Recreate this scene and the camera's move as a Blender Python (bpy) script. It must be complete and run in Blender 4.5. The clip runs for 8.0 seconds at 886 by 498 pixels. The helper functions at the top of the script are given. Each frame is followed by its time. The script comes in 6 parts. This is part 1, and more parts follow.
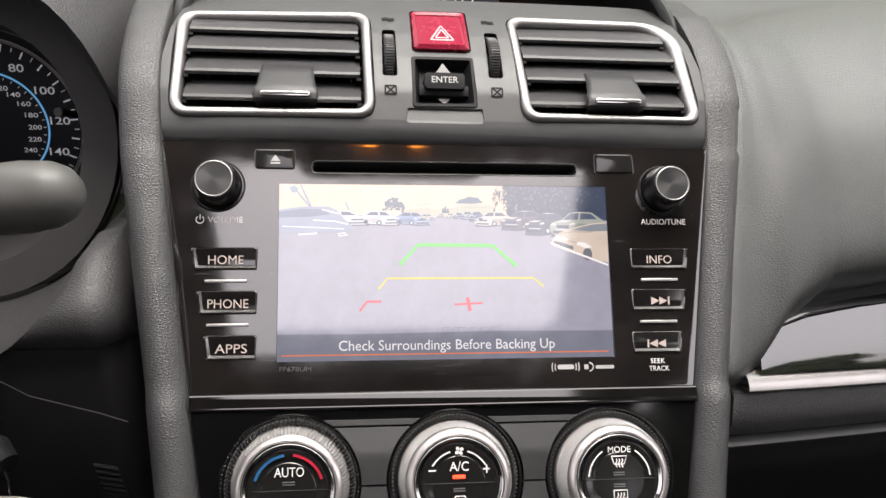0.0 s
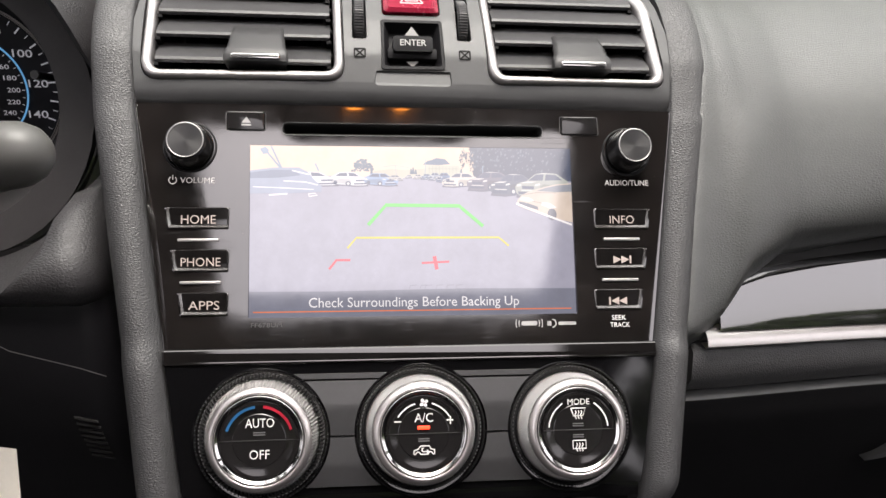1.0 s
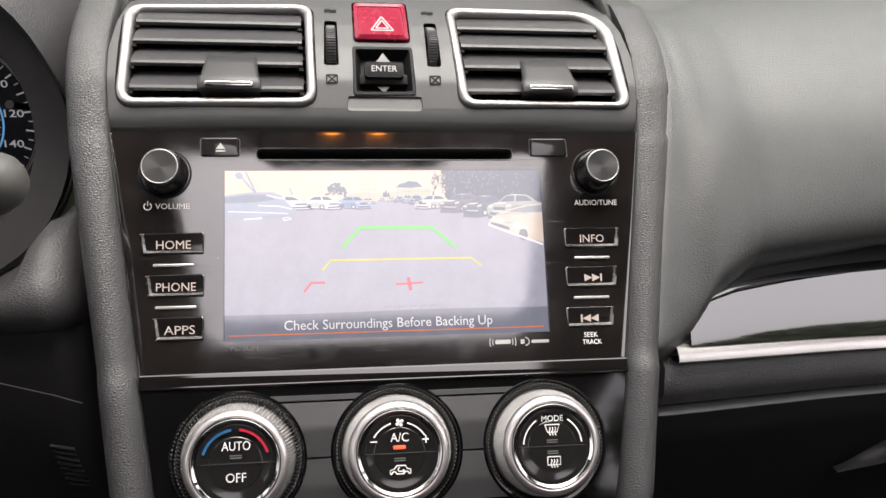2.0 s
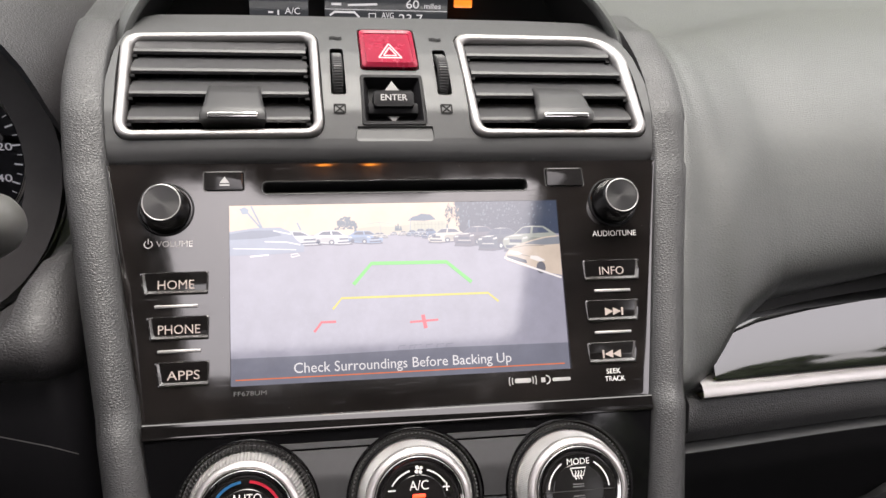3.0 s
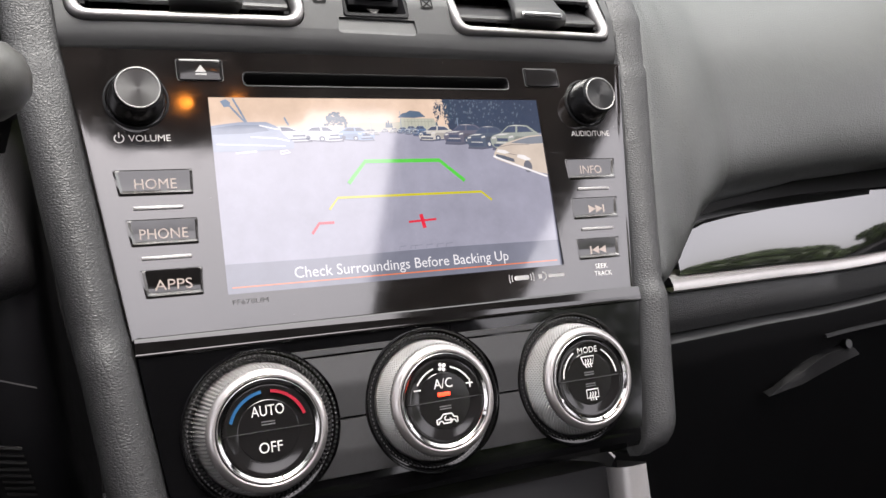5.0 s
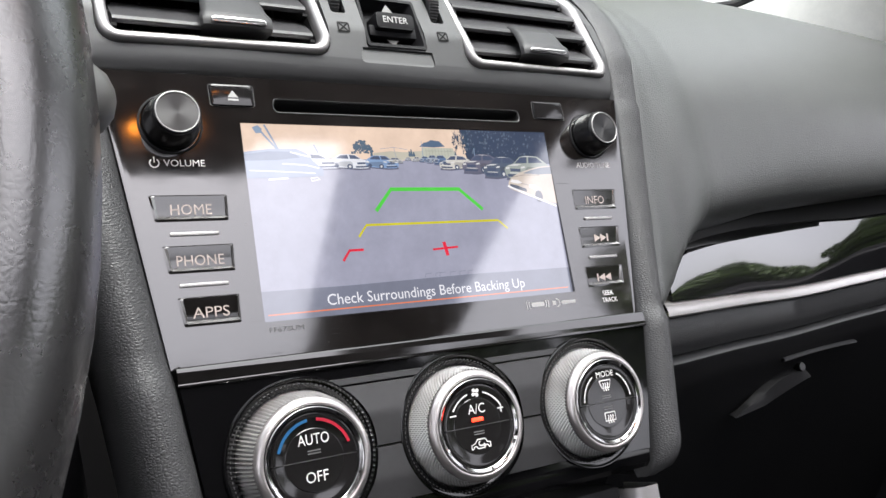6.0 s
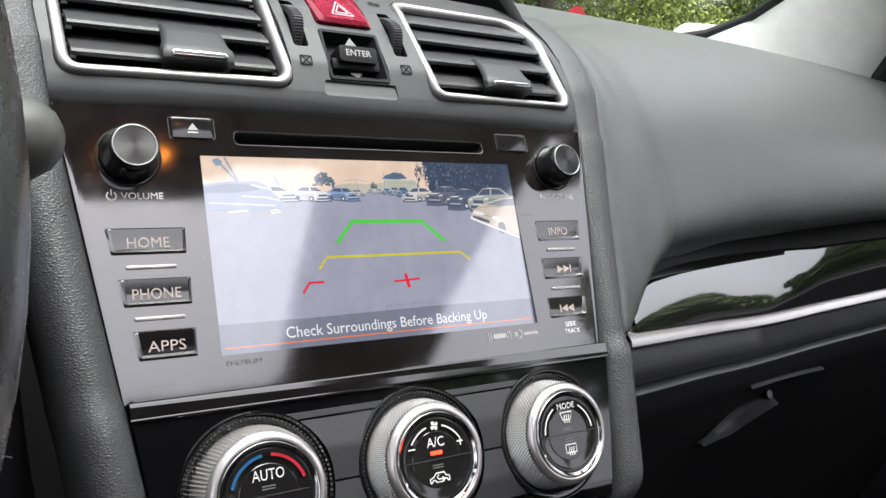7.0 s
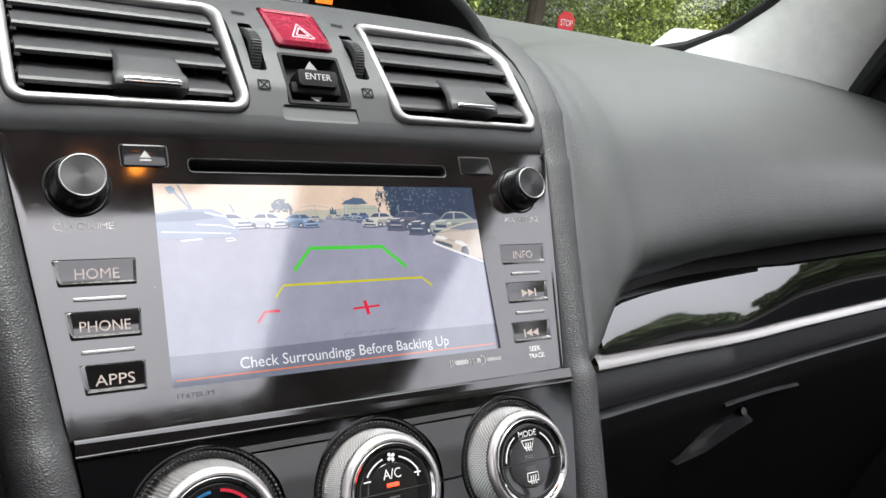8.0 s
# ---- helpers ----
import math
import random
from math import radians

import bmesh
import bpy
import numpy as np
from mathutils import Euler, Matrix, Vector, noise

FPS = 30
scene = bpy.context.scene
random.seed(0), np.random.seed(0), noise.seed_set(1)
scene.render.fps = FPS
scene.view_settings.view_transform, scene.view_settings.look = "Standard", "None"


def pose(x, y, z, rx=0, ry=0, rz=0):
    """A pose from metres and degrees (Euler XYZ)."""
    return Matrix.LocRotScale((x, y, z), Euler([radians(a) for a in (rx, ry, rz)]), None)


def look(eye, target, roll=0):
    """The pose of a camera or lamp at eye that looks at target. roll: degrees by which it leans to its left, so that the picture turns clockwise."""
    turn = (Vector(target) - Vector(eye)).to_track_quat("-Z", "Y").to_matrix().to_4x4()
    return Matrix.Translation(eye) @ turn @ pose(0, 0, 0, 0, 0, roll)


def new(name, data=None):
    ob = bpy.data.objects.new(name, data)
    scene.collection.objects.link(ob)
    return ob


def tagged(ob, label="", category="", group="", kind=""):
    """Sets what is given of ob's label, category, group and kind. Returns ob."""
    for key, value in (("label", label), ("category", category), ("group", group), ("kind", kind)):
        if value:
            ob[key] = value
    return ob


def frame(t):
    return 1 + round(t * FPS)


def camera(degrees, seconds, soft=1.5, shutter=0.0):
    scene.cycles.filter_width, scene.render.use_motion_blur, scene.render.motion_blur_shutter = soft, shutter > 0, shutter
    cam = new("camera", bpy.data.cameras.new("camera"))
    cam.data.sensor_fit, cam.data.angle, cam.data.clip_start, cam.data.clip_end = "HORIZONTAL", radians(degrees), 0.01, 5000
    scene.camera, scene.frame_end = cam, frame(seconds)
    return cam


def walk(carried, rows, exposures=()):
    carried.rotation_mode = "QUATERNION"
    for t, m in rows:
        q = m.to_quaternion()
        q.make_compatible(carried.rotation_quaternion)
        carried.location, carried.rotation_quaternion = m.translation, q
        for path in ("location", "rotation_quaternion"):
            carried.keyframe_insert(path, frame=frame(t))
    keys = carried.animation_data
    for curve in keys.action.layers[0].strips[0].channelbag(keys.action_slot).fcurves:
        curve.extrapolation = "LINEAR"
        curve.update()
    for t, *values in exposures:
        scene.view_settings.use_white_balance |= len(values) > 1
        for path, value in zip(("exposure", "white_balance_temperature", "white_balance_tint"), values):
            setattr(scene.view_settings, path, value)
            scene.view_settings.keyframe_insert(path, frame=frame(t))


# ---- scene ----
from mathutils.geometry import tessellate_polygon
STACK = pose(0, 0, 1.0, -32)  # the centre stack leans back; its screen's middle is 1 m above the road
cam = camera(57.67, 8.0)
# seconds, eye in metres from the screen's middle (right, into the panel, up along it), turn in degrees
PATH = [
    (0, -0.0471, -0.3652, -0.0571, 100.78, 1.26, -6.78),
    (0.5, -0.0358, -0.3781, -0.0604, 99.18, 1.07, -6.69),
    (1, -0.0345, -0.3766, -0.0625, 98.41, 1.29, -7.00),
    (1.5, -0.0305, -0.3806, -0.0634, 99.02, 1.80, -7.43),
    (1.7, -0.0301, -0.3834, -0.0655, 99.43, 2.08, -7.68),
    (2.8, -0.0393, -0.3705, -0.0568, 101.49, 3.25, -8.97),
    (3, -0.0441, -0.3656, -0.0552, 101.59, 3.50, -9.24),
    (3.5, -0.0680, -0.3745, -0.0609, 101.09, 4.38, -10.47),
    (4, -0.0808, -0.3730, -0.0679, 100.51, 5.68, -13.36),
    (4.2, -0.0824, -0.3697, -0.0670, 100.03, 6.24, -14.90),
    (5.3, -0.1597, -0.3035, -0.0826, 99.40, 8.86, -25.79),
    (5.5, -0.1753, -0.3005, -0.0779, 99.78, 9.10, -26.96),
    (6, -0.1775, -0.3003, -0.0775, 100.48, 9.47, -29.87),
    (6.5, -0.1756, -0.3020, -0.0761, 101.18, 9.57, -31.07),
    (7, -0.1700, -0.3072, -0.0747, 101.79, 9.55, -31.15),
    (7.5, -0.1607, -0.3073, -0.0752, 102.49, 9.68, -31.16),
    (8, -0.1559, -0.3137, -0.0666, 101.98, 9.74, -31.77),
]
walk(cam, [(t, STACK @ pose(*row)) for t, *row in PATH], exposures=[(0, 2.17, 6850, 18), (4.2, 2.19, 6850, 18), (5.5, 2.25, 6500, 16), (6.5, 2.19, 6400, 14), (8, 2.12, 6400, 13)])

# ---------------------------------------------------------------- world and light
world = bpy.data.worlds.new("sky")
scene.world = world
world.use_nodes = True
wn = world.node_tree.nodes
sky = wn.new("ShaderNodeTexSky")
sky.sky_type, sky.sun_disc = "NISHITA", False
sky.sun_elevation, sky.sun_rotation = radians(80), radians(150)
sky.air_density, sky.dust_density, sky.ozone_density = 1.0, 6.0, 0.6
cloud = wn.new("ShaderNodeHueSaturation")  # a thin white overcast takes most of the blue out
cloud.inputs["Saturation"].default_value = 0.2
world.node_tree.links.new(sky.outputs["Color"], cloud.inputs["Color"])
world.node_tree.links.new(cloud.outputs["Color"], wn["Background"].inputs["Color"])
wn["Background"].inputs["Strength"].default_value = 0.15
sun_data = bpy.data.lights.new("sun", "SUN")
sun_data.energy, sun_data.angle, sun_data.color = 0.6, radians(40), (1.0, 0.98, 0.95)
sun = new("sun", sun_data)
sun.matrix_world = look((0.87, -1.50, 9.85), (0, 0, 0))

GLOW = 0.22  # strength of the lit displays

# ---------------------------------------------------------------- materials


def material(name, base, rough=0.5, metal=0.0, spec=0.5, coat=0.0, emit=None, power=0.0, vary=0.0, vary_scale=60.0,
             grain=0.0, grain_scale=900.0, bump=0.0, bump_scale=500.0, leather=0.0, leather_scale=420.0, rough_vary=0.0,
             stretch=(1, 1, 1), specks=0.0, brushed=0.0, ior=1.5, glow_vary=0.0, scratch=0.0, spun=0.0, dust=0.0):
    m = bpy.data.materials.new(name)
    m.use_nodes = True
    nt = m.node_tree
    n, ln = nt.nodes, nt.links
    p = n["Principled BSDF"]
    p.inputs["Base Color"].default_value = (*base, 1)
    p.inputs["Roughness"].default_value = rough
    p.inputs["Metallic"].default_value = metal
    p.inputs["Specular IOR Level"].default_value = spec
    p.inputs["IOR"].default_value = ior
    p.inputs["Coat Weight"].default_value = coat
    p.inputs["Coat Roughness"].default_value = 0.03
    if emit:
        p.inputs["Emission Color"].default_value = (*emit, 1)
        p.inputs["Emission Strength"].default_value = power
    emit_node = p.inputs["Emission Strength"]
    coord = n.new("ShaderNodeTexCoord")
    mapping = n.new("ShaderNodeMapping")
    mapping.inputs["Scale"].default_value = stretch
    ln.new(coord.outputs["Object"], mapping.inputs["Vector"])
    spot = mapping.outputs["Vector"]

    def noise_tex(scale, detail=4.0, roughness=0.6):
        t = n.new("ShaderNodeTexNoise")
        t.inputs["Scale"].default_value, t.inputs["Detail"].default_value = scale, detail
        t.inputs["Roughness"].default_value = roughness
        ln.new(spot, t.inputs["Vector"])
        return t.outputs["Fac"]

    def span(value, lo, hi, a, b):
        r = n.new("ShaderNodeMapRange")
        for key, v in (("From Min", lo), ("From Max", hi), ("To Min", a), ("To Max", b)):
            r.inputs[key].default_value = v
        ln.new(value, r.inputs["Value"])
        return r.outputs["Result"]

    colour = None
    if vary:
        f = span(noise_tex(vary_scale), 0.3, 0.7, 1 - vary, 1 + vary)
        g = span(noise_tex(vary_scale * 9), 0.3, 0.7, 1 - vary * 0.5, 1 + vary * 0.5)
        mul = n.new("ShaderNodeMath")
        mul.operation = "MULTIPLY"
        ln.new(f, mul.inputs[0]), ln.new(g, mul.inputs[1])
        mix = n.new("ShaderNodeVectorMath")
        mix.operation = "SCALE"
        mix.inputs[0].default_value = base
        ln.new(mul.outputs[0], mix.inputs["Scale"])
        colour = mix.outputs["Vector"]
    if specks:
        v = n.new("ShaderNodeTexVoronoi")
        v.inputs["Scale"].default_value = 170.0
        ln.new(spot, v.inputs["Vector"])
        dot = span(v.outputs["Distance"], 0.02, 0.05, specks, 0.0)
        gate = span(noise_tex(45, 2), 0.55, 0.62, 0.0, 1.0)
        mul = n.new("ShaderNodeMath")
        mul.operation = "MULTIPLY"
        ln.new(dot, mul.inputs[0]), ln.new(gate, mul.inputs[1])
        mix = n.new("ShaderNodeMixRGB")
        mix.inputs[1].default_value, mix.inputs[2].default_value = (*base, 1), (0.55, 0.53, 0.5, 1)
        if colour:
            ln.new(colour, mix.inputs[1])
        ln.new(mul.outputs[0], mix.inputs[0])
        colour = mix.outputs[0]
    if dust:
        big, fine = span(noise_tex(28, 5, 0.65), 0.42, 0.72, 0.0, dust), span(noise_tex(420, 4, 0.75), 0.3, 0.7, 0.3, 1.7)
        mul = n.new("ShaderNodeMath")
        mul.operation = "MULTIPLY"
        ln.new(big, mul.inputs[0]), ln.new(fine, mul.inputs[1])
        mix = n.new("ShaderNodeMixRGB")
        mix.inputs[1].default_value, mix.inputs[2].default_value = (*base, 1), (0.16, 0.13, 0.11, 1)
        if colour:
            ln.new(colour, mix.inputs[1])
        ln.new(mul.outputs[0], mix.inputs[0])
        colour = mix.outputs[0]
    if colour:
        ln.new(colour, p.inputs["Base Color"])
    if rough_vary:
        ln.new(span(noise_tex(vary_scale * 2, 6, 0.7), 0.3, 0.75, rough, rough + rough_vary), p.inputs["Roughness"])
    if scratch:
        total = span(noise_tex(vary_scale * 2, 6, 0.7), 0.3, 0.75, rough, rough + rough_vary)
        for turn, size in ((0.6, 150.0), (-0.35, 210.0), (1.3, 180.0)):
            m2 = n.new("ShaderNodeMapping")
            m2.inputs["Rotation"].default_value, m2.inputs["Scale"].default_value = (0, turn, 0), (size * 0.3, 1.0, size * 9)
            ln.new(coord.outputs["Object"], m2.inputs["Vector"])
            t = n.new("ShaderNodeTexNoise")
            t.inputs["Scale"].default_value, t.inputs["Detail"].default_value = 1.0, 1.0
            ln.new(m2.outputs["Vector"], t.inputs["Vector"])
            add = n.new("ShaderNodeMath")
            add.operation = "ADD"
            ln.new(span(t.outputs["Fac"], 0.69, 0.76, 0.0, scratch), add.inputs[0]), ln.new(total, add.inputs[1])
            total = add.outputs[0]
        ln.new(total, p.inputs["Roughness"])
    if spun:
        p.inputs["Anisotropic"].default_value = spun
        tan = n.new("ShaderNodeTangent")
        tan.direction_type, tan.axis = "RADIAL", "Y"
        ln.new(tan.outputs["Tangent"], p.inputs["Tangent"])
    if glow_vary:
        f = span(noise_tex(55, 6, 0.7), 0.3, 0.7, power * (1 - glow_vary), power * (1 + glow_vary))
        ln.new(f, emit_node)
    height = []
    if leather:
        warp = n.new("ShaderNodeTexNoise")
        warp.inputs["Scale"].default_value, warp.inputs["Detail"].default_value = leather_scale * 0.6, 2
        ln.new(spot, warp.inputs["Vector"])
        push = n.new("ShaderNodeVectorMath")
        push.operation = "MULTIPLY_ADD"
        push.inputs[1].default_value = (0.7 / leather_scale,) * 3
        ln.new(warp.outputs["Color"], push.inputs[0]), ln.new(spot, push.inputs[2])
        v = n.new("ShaderNodeTexVoronoi")
        v.feature = "DISTANCE_TO_EDGE"
        v.inputs["Scale"].default_value = leather_scale
        ln.new(push.outputs["Vector"], v.inputs["Vector"])
        height.append((span(v.outputs["Distance"], 0.0, 0.3, 0.0, 1.0), leather, 0.0003))
        height.append((noise_tex(leather_scale * 1.7, 3), leather * 0.45, 0.0003))
    if bump:
        height.append((noise_tex(bump_scale, 3), bump, 0.0006))
    if grain:
        height.append((noise_tex(grain_scale * 3, 2), grain, 0.0003))
    if brushed:
        height.append((noise_tex(260, 2), brushed, 0.0002))
    last = None
    for value, strength, far in height:
        b = n.new("ShaderNodeBump")
        b.inputs["Strength"].default_value, b.inputs["Distance"].default_value = strength, far
        ln.new(value, b.inputs["Height"])
        if last:
            ln.new(last, b.inputs["Normal"])
        last = b.outputs["Normal"]
    if last:
        ln.new(last, p.inputs["Normal"])
    return m


def lit(name, colour, power, mottle=0.12):
    """A glowing, glass-smooth part of a display."""
    return material(name, (0.005, 0.005, 0.006), 0.05, emit=colour, power=power, ior=2.02, rough_vary=0.05, vary=0.1, glow_vary=mottle)


leather = material("grained_soft_plastic", (0.036, 0.0365, 0.037), 0.45, spec=0.45, leather=0.5, leather_scale=760, vary=0.12, stretch=(0.8, 1, 1.25))
leather_pad = material("grained_dash_pad", (0.050, 0.053, 0.051), 0.43, spec=0.7, leather=0.36, leather_scale=620, vary=0.08, stretch=(0.8, 1, 1.25))
# the grained plastic again, darkened to carry the shade under the hood
leather_shaded = material("shaded_grained_plastic", (0.031, 0.0305, 0.0315), 0.48, spec=0.4, leather=0.45, leather_scale=600, vary=0.1, stretch=(0.8, 1, 1.25))
knee_plastic = material("knee_plastic", (0.0125, 0.0125, 0.014), 0.4, spec=0.25, grain=0.3, vary=0.12, rough_vary=0.1)
satin_grey = material("satin_grey_plastic", (0.043, 0.044, 0.0445), 0.42, spec=0.4, grain=0.15, vary=0.06, rough_vary=0.1)
tab_grey = material("tab_plastic", (0.028, 0.028, 0.0285), 0.42, spec=0.35, grain=0.15, vary=0.08)
slat_grey = material("slat_plastic", (0.033, 0.033, 0.034), 0.4, spec=0.4, grain=0.15, vary=0.08)
dark_plastic = material("dark_plastic", (0.009, 0.009, 0.01), 0.6, spec=0.16, grain=0.2, vary=0.15)
black_plastic = material("black_plastic", (0.0048, 0.0048, 0.0052), 0.55, spec=0.11, grain=0.2, vary=0.15)
charcoal = material("charcoal_bezel", (0.035, 0.033, 0.034), 0.6, grain=0.2, vary=0.1)
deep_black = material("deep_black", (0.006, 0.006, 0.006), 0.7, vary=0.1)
piano = material("piano_black", (0.003, 0.003, 0.0033), 0.035, spec=0.55, rough_vary=0.05, vary=0.2, vary_scale=30, specks=0.5)
piano_inlay = material("piano_inlay", (0.006, 0.006, 0.0065), 0.03, ior=2.25, rough_vary=0.04)
piano_worn = material("worn_piano_black", (0.006, 0.0053, 0.005), 0.035, ior=2.0, rough_vary=0.075, vary=0.4, vary_scale=22, dust=0.03, scratch=0.09, specks=0.3)
key_gloss = material("worn_key_gloss", (0.006, 0.0055, 0.0053), 0.05, ior=1.8, rough_vary=0.06, vary=0.3, vary_scale=22)
# key gloss with a paler base: the lips' reflection is partly in this colour
key_lip = material("glossy_key_lip", (0.05, 0.048, 0.046), 0.16, ior=2.2, rough_vary=0.08, vary=0.1)
glossy_button = material("glossy_button", (0.01, 0.0095, 0.0095), 0.08, spec=0.55, rough_vary=0.06)
knob_gloss = material("knob_gloss", (0.006, 0.006, 0.0062), 0.2, spec=0.5, rough_vary=0.08, vary=0.15)
silver = material("satin_silver", (0.34, 0.33, 0.325), 0.44, metal=0.85, vary=0.04, grain=0.1)
strip_silver = material("strip_silver", (0.42, 0.405, 0.395), 0.36, metal=0.85, vary=0.05, grain=0.1)
chrome = material("chrome", (0.6, 0.59, 0.58), 0.06, metal=1.0, rough_vary=0.1, vary=0.04)
knurl_metal = material("knurled_metal", (0.52, 0.51, 0.5), 0.26, metal=0.6, vary=0.06, rough_vary=0.12)
rim_silver = material("satin_rim_metal", (0.6, 0.57, 0.555), 0.3, metal=0.9, vary=0.04, rough_vary=0.06)
brushed_dark = material("brushed_dark_disc", (0.06, 0.06, 0.06), 0.36, metal=1.0, spun=0.6)
red_plastic = material("red_plastic", (0.2, 0.007, 0.024), 0.22, spec=0.5, vary=0.08, rough_vary=0.1)
white_ink = material("white_ink", (0.7, 0.69, 0.67), 0.5, vary=0.05)
# faint glow added to the radio's print so it reads against reflections
warm_ink = material("lifted_white_ink", (0.28, 0.235, 0.21), 0.5, emit=(1.0, 0.85, 0.78), power=0.16 * GLOW)
label_ink = material("lifted_label_ink", (0.42, 0.41, 0.4), 0.5, emit=(1.0, 0.93, 0.88), power=0.22 * GLOW)
pink_ink = material("pale_pink_ink", (0.5, 0.26, 0.28), 0.5, vary=0.05)
grey_ink = material("grey_ink", (0.3, 0.295, 0.29), 0.5, vary=0.1)
tick_grey = material("tick_grey", (0.06, 0.06, 0.06), 0.5)
bar_grey = material("unlit_bar_grey", (0.1, 0.1, 0.1), 0.5)
arrow_ink = material("dim_arrow_ink", (0.13, 0.128, 0.126), 0.5)
faint_ink = material("faint_ink", (0.06, 0.06, 0.06), 0.5)
dark_ink = material("dark_ink", (0.007, 0.007, 0.007), 0.6, spec=0.08)
blue_ink = material("blue_ink", (0.008, 0.09, 0.22), 0.4)
red_ink = material("red_ink", (0.36, 0.008, 0.025), 0.4)
amber_lamp = material("amber_lamp", (0.4, 0.12, 0.01), 0.3, emit=(1.0, 0.30, 0.03), power=22 * GLOW)
red_lamp = material("red_lamp", (0.4, 0.02, 0.01), 0.3, emit=(1.0, 0.045, 0.015), power=5 * GLOW)
white_trim = material("pale_pillar_trim", (0.88, 0.86, 0.81), 0.75, bump=0.2, bump_scale=900, vary=0.04)
headliner_cloth = material("headliner_cloth", (0.065, 0.063, 0.06), 0.9, bump=0.3, bump_scale=700, vary=0.05)
paper = material("paper_tag", (0.75, 0.71, 0.62), 0.7, vary=0.05)
bark = material("bark", (0.09, 0.07, 0.05), 0.9, bump=0.8, bump_scale=20, vary=0.3, vary_scale=4)
asphalt = material("asphalt", (0.06, 0.06, 0.062), 0.9, bump=0.5, bump_scale=60, vary=0.2, vary_scale=0.6)
# leaf green brightened in its colour, for light coming through the crowns
leaf_a = material("leaves_lit_tone", (0.26, 0.32, 0.06), 0.5, vary=0.4, vary_scale=0.7)
leaf_b = material("leaves_dark", (0.07, 0.115, 0.025), 0.5, vary=0.4, vary_scale=0.7)
sign_red = material("sign_red", (0.55, 0.02, 0.03), 0.45, vary=0.05)
car_paint = material("pale_car_paint", (0.6, 0.6, 0.62), 0.25, coat=0.6, vary=0.03)
rubber = material("black_rubber", (0.02, 0.02, 0.02), 0.7, vary=0.1)
wheel_leather = material("wheel_leather", (0.03, 0.0295, 0.029), 0.22, ior=2.0, leather=0.05, leather_scale=700, vary=0.08, vary_scale=25, rough_vary=0.12)
stalk_plastic = material("stalk_plastic", (0.075, 0.075, 0.07), 0.42, grain=0.2, vary=0.05)


def clear_glass(name, tint):
    m = bpy.data.materials.new(name)
    m.use_nodes = True
    n, ln = m.node_tree.nodes, m.node_tree.links
    n.remove(n["Principled BSDF"])
    clear, gloss, mix = (n.new("ShaderNode" + k) for k in ("BsdfTransparent", "BsdfGlossy", "MixShader"))
    clear.inputs["Color"].default_value = (*tint, 1)
    gloss.inputs["Roughness"].default_value = 0.02
    mix.inputs[0].default_value = 0.05
    ln.new(clear.outputs[0], mix.inputs[1]), ln.new(gloss.outputs[0], mix.inputs[2])
    ln.new(mix.outputs[0], n["Material Output"].inputs["Surface"])
    return m


window_glass = clear_glass("window_glass", (0.86, 0.92, 0.88))

# ---------------------------------------------------------------- mesh tools
# In the stack's own frame lengths are millimetres: x right, y into the panel, z up along it.
BASE, UNIT = {}, {}
WORLD = Matrix.Identity(4)


def thing(name, base, label, category, group="", where=STACK, unit=0.001):
    root = new(name)
    root.empty_display_size = 0.02
    root.matrix_world = where @ Matrix.Translation(Vector(base) * unit)
    BASE[root.name], UNIT[root.name] = Vector(base), unit
    return tagged(root, label, category, group)


def finish(name, bm, mat, smooth=35.0):
    bmesh.ops.remove_doubles(bm, verts=bm.verts, dist=1e-5)
    bmesh.ops.recalc_face_normals(bm, faces=bm.faces)
    me = bpy.data.meshes.new(name)
    for f in bm.faces:
        f.smooth = True
    sharp = radians(smooth)
    for e in bm.edges:
        e.smooth = len(e.link_faces) == 2 and e.calc_face_angle(0.0) < sharp
    bm.to_mesh(me)
    bm.free()
    me.materials.append(mat)
    return me


def part(name, bm, mat, parent, label="", smooth=35.0):
    bmesh.ops.transform(bm, matrix=Matrix.Scale(UNIT[parent.name], 4) @ Matrix.Translation(-BASE[parent.name]), verts=bm.verts)
    ob = new(name, finish(name, bm, mat, smooth))
    ob.parent = parent
    BASE[ob.name], UNIT[ob.name] = BASE[parent.name], UNIT[parent.name]
    return tagged(ob, label)


def structure(name, bm, mat, label, category, where=WORLD, unit=1.0, smooth=35.0, kind="structure"):
    bmesh.ops.transform(bm, matrix=where @ Matrix.Scale(unit, 4), verts=bm.verts)
    ob = new(name, finish(name, bm, mat, smooth))
    BASE[ob.name], UNIT[ob.name] = Vector((0, 0, 0)), 1.0
    return tagged(ob, label, category, kind=kind)


def lerp(x, xs, ys):
    return float(np.interp(x, xs, ys))


def rounded(corners, radius, steps=5):
    """A polygon with rounded corners. radius: one for all, or one for each."""
    out, count = [], len(corners)
    for i, c in enumerate(corners):
        r = radius[i] if isinstance(radius, (list, tuple)) else radius
        p, a, b = Vector(c), Vector(corners[i - 1]), Vector(corners[(i + 1) % count])
        da, db = (a - p).normalized(), (b - p).normalized()
        r = min(r, (a - p).length * 0.49, (b - p).length * 0.49)
        for k in range(steps + 1):
            s = k / steps
            q = (p + da * r) * (1 - s) ** 2 + p * 2 * s * (1 - s) + (p + db * r) * s * s
            out.append((q.x, q.y))
    return out


def circle(cx, cz, r, n=48, a0=0.0, a1=360.0):
    return [(cx + r * math.cos(radians(a0 + (a1 - a0) * i / n)), cz + r * math.sin(radians(a0 + (a1 - a0) * i / n))) for i in range(n)]


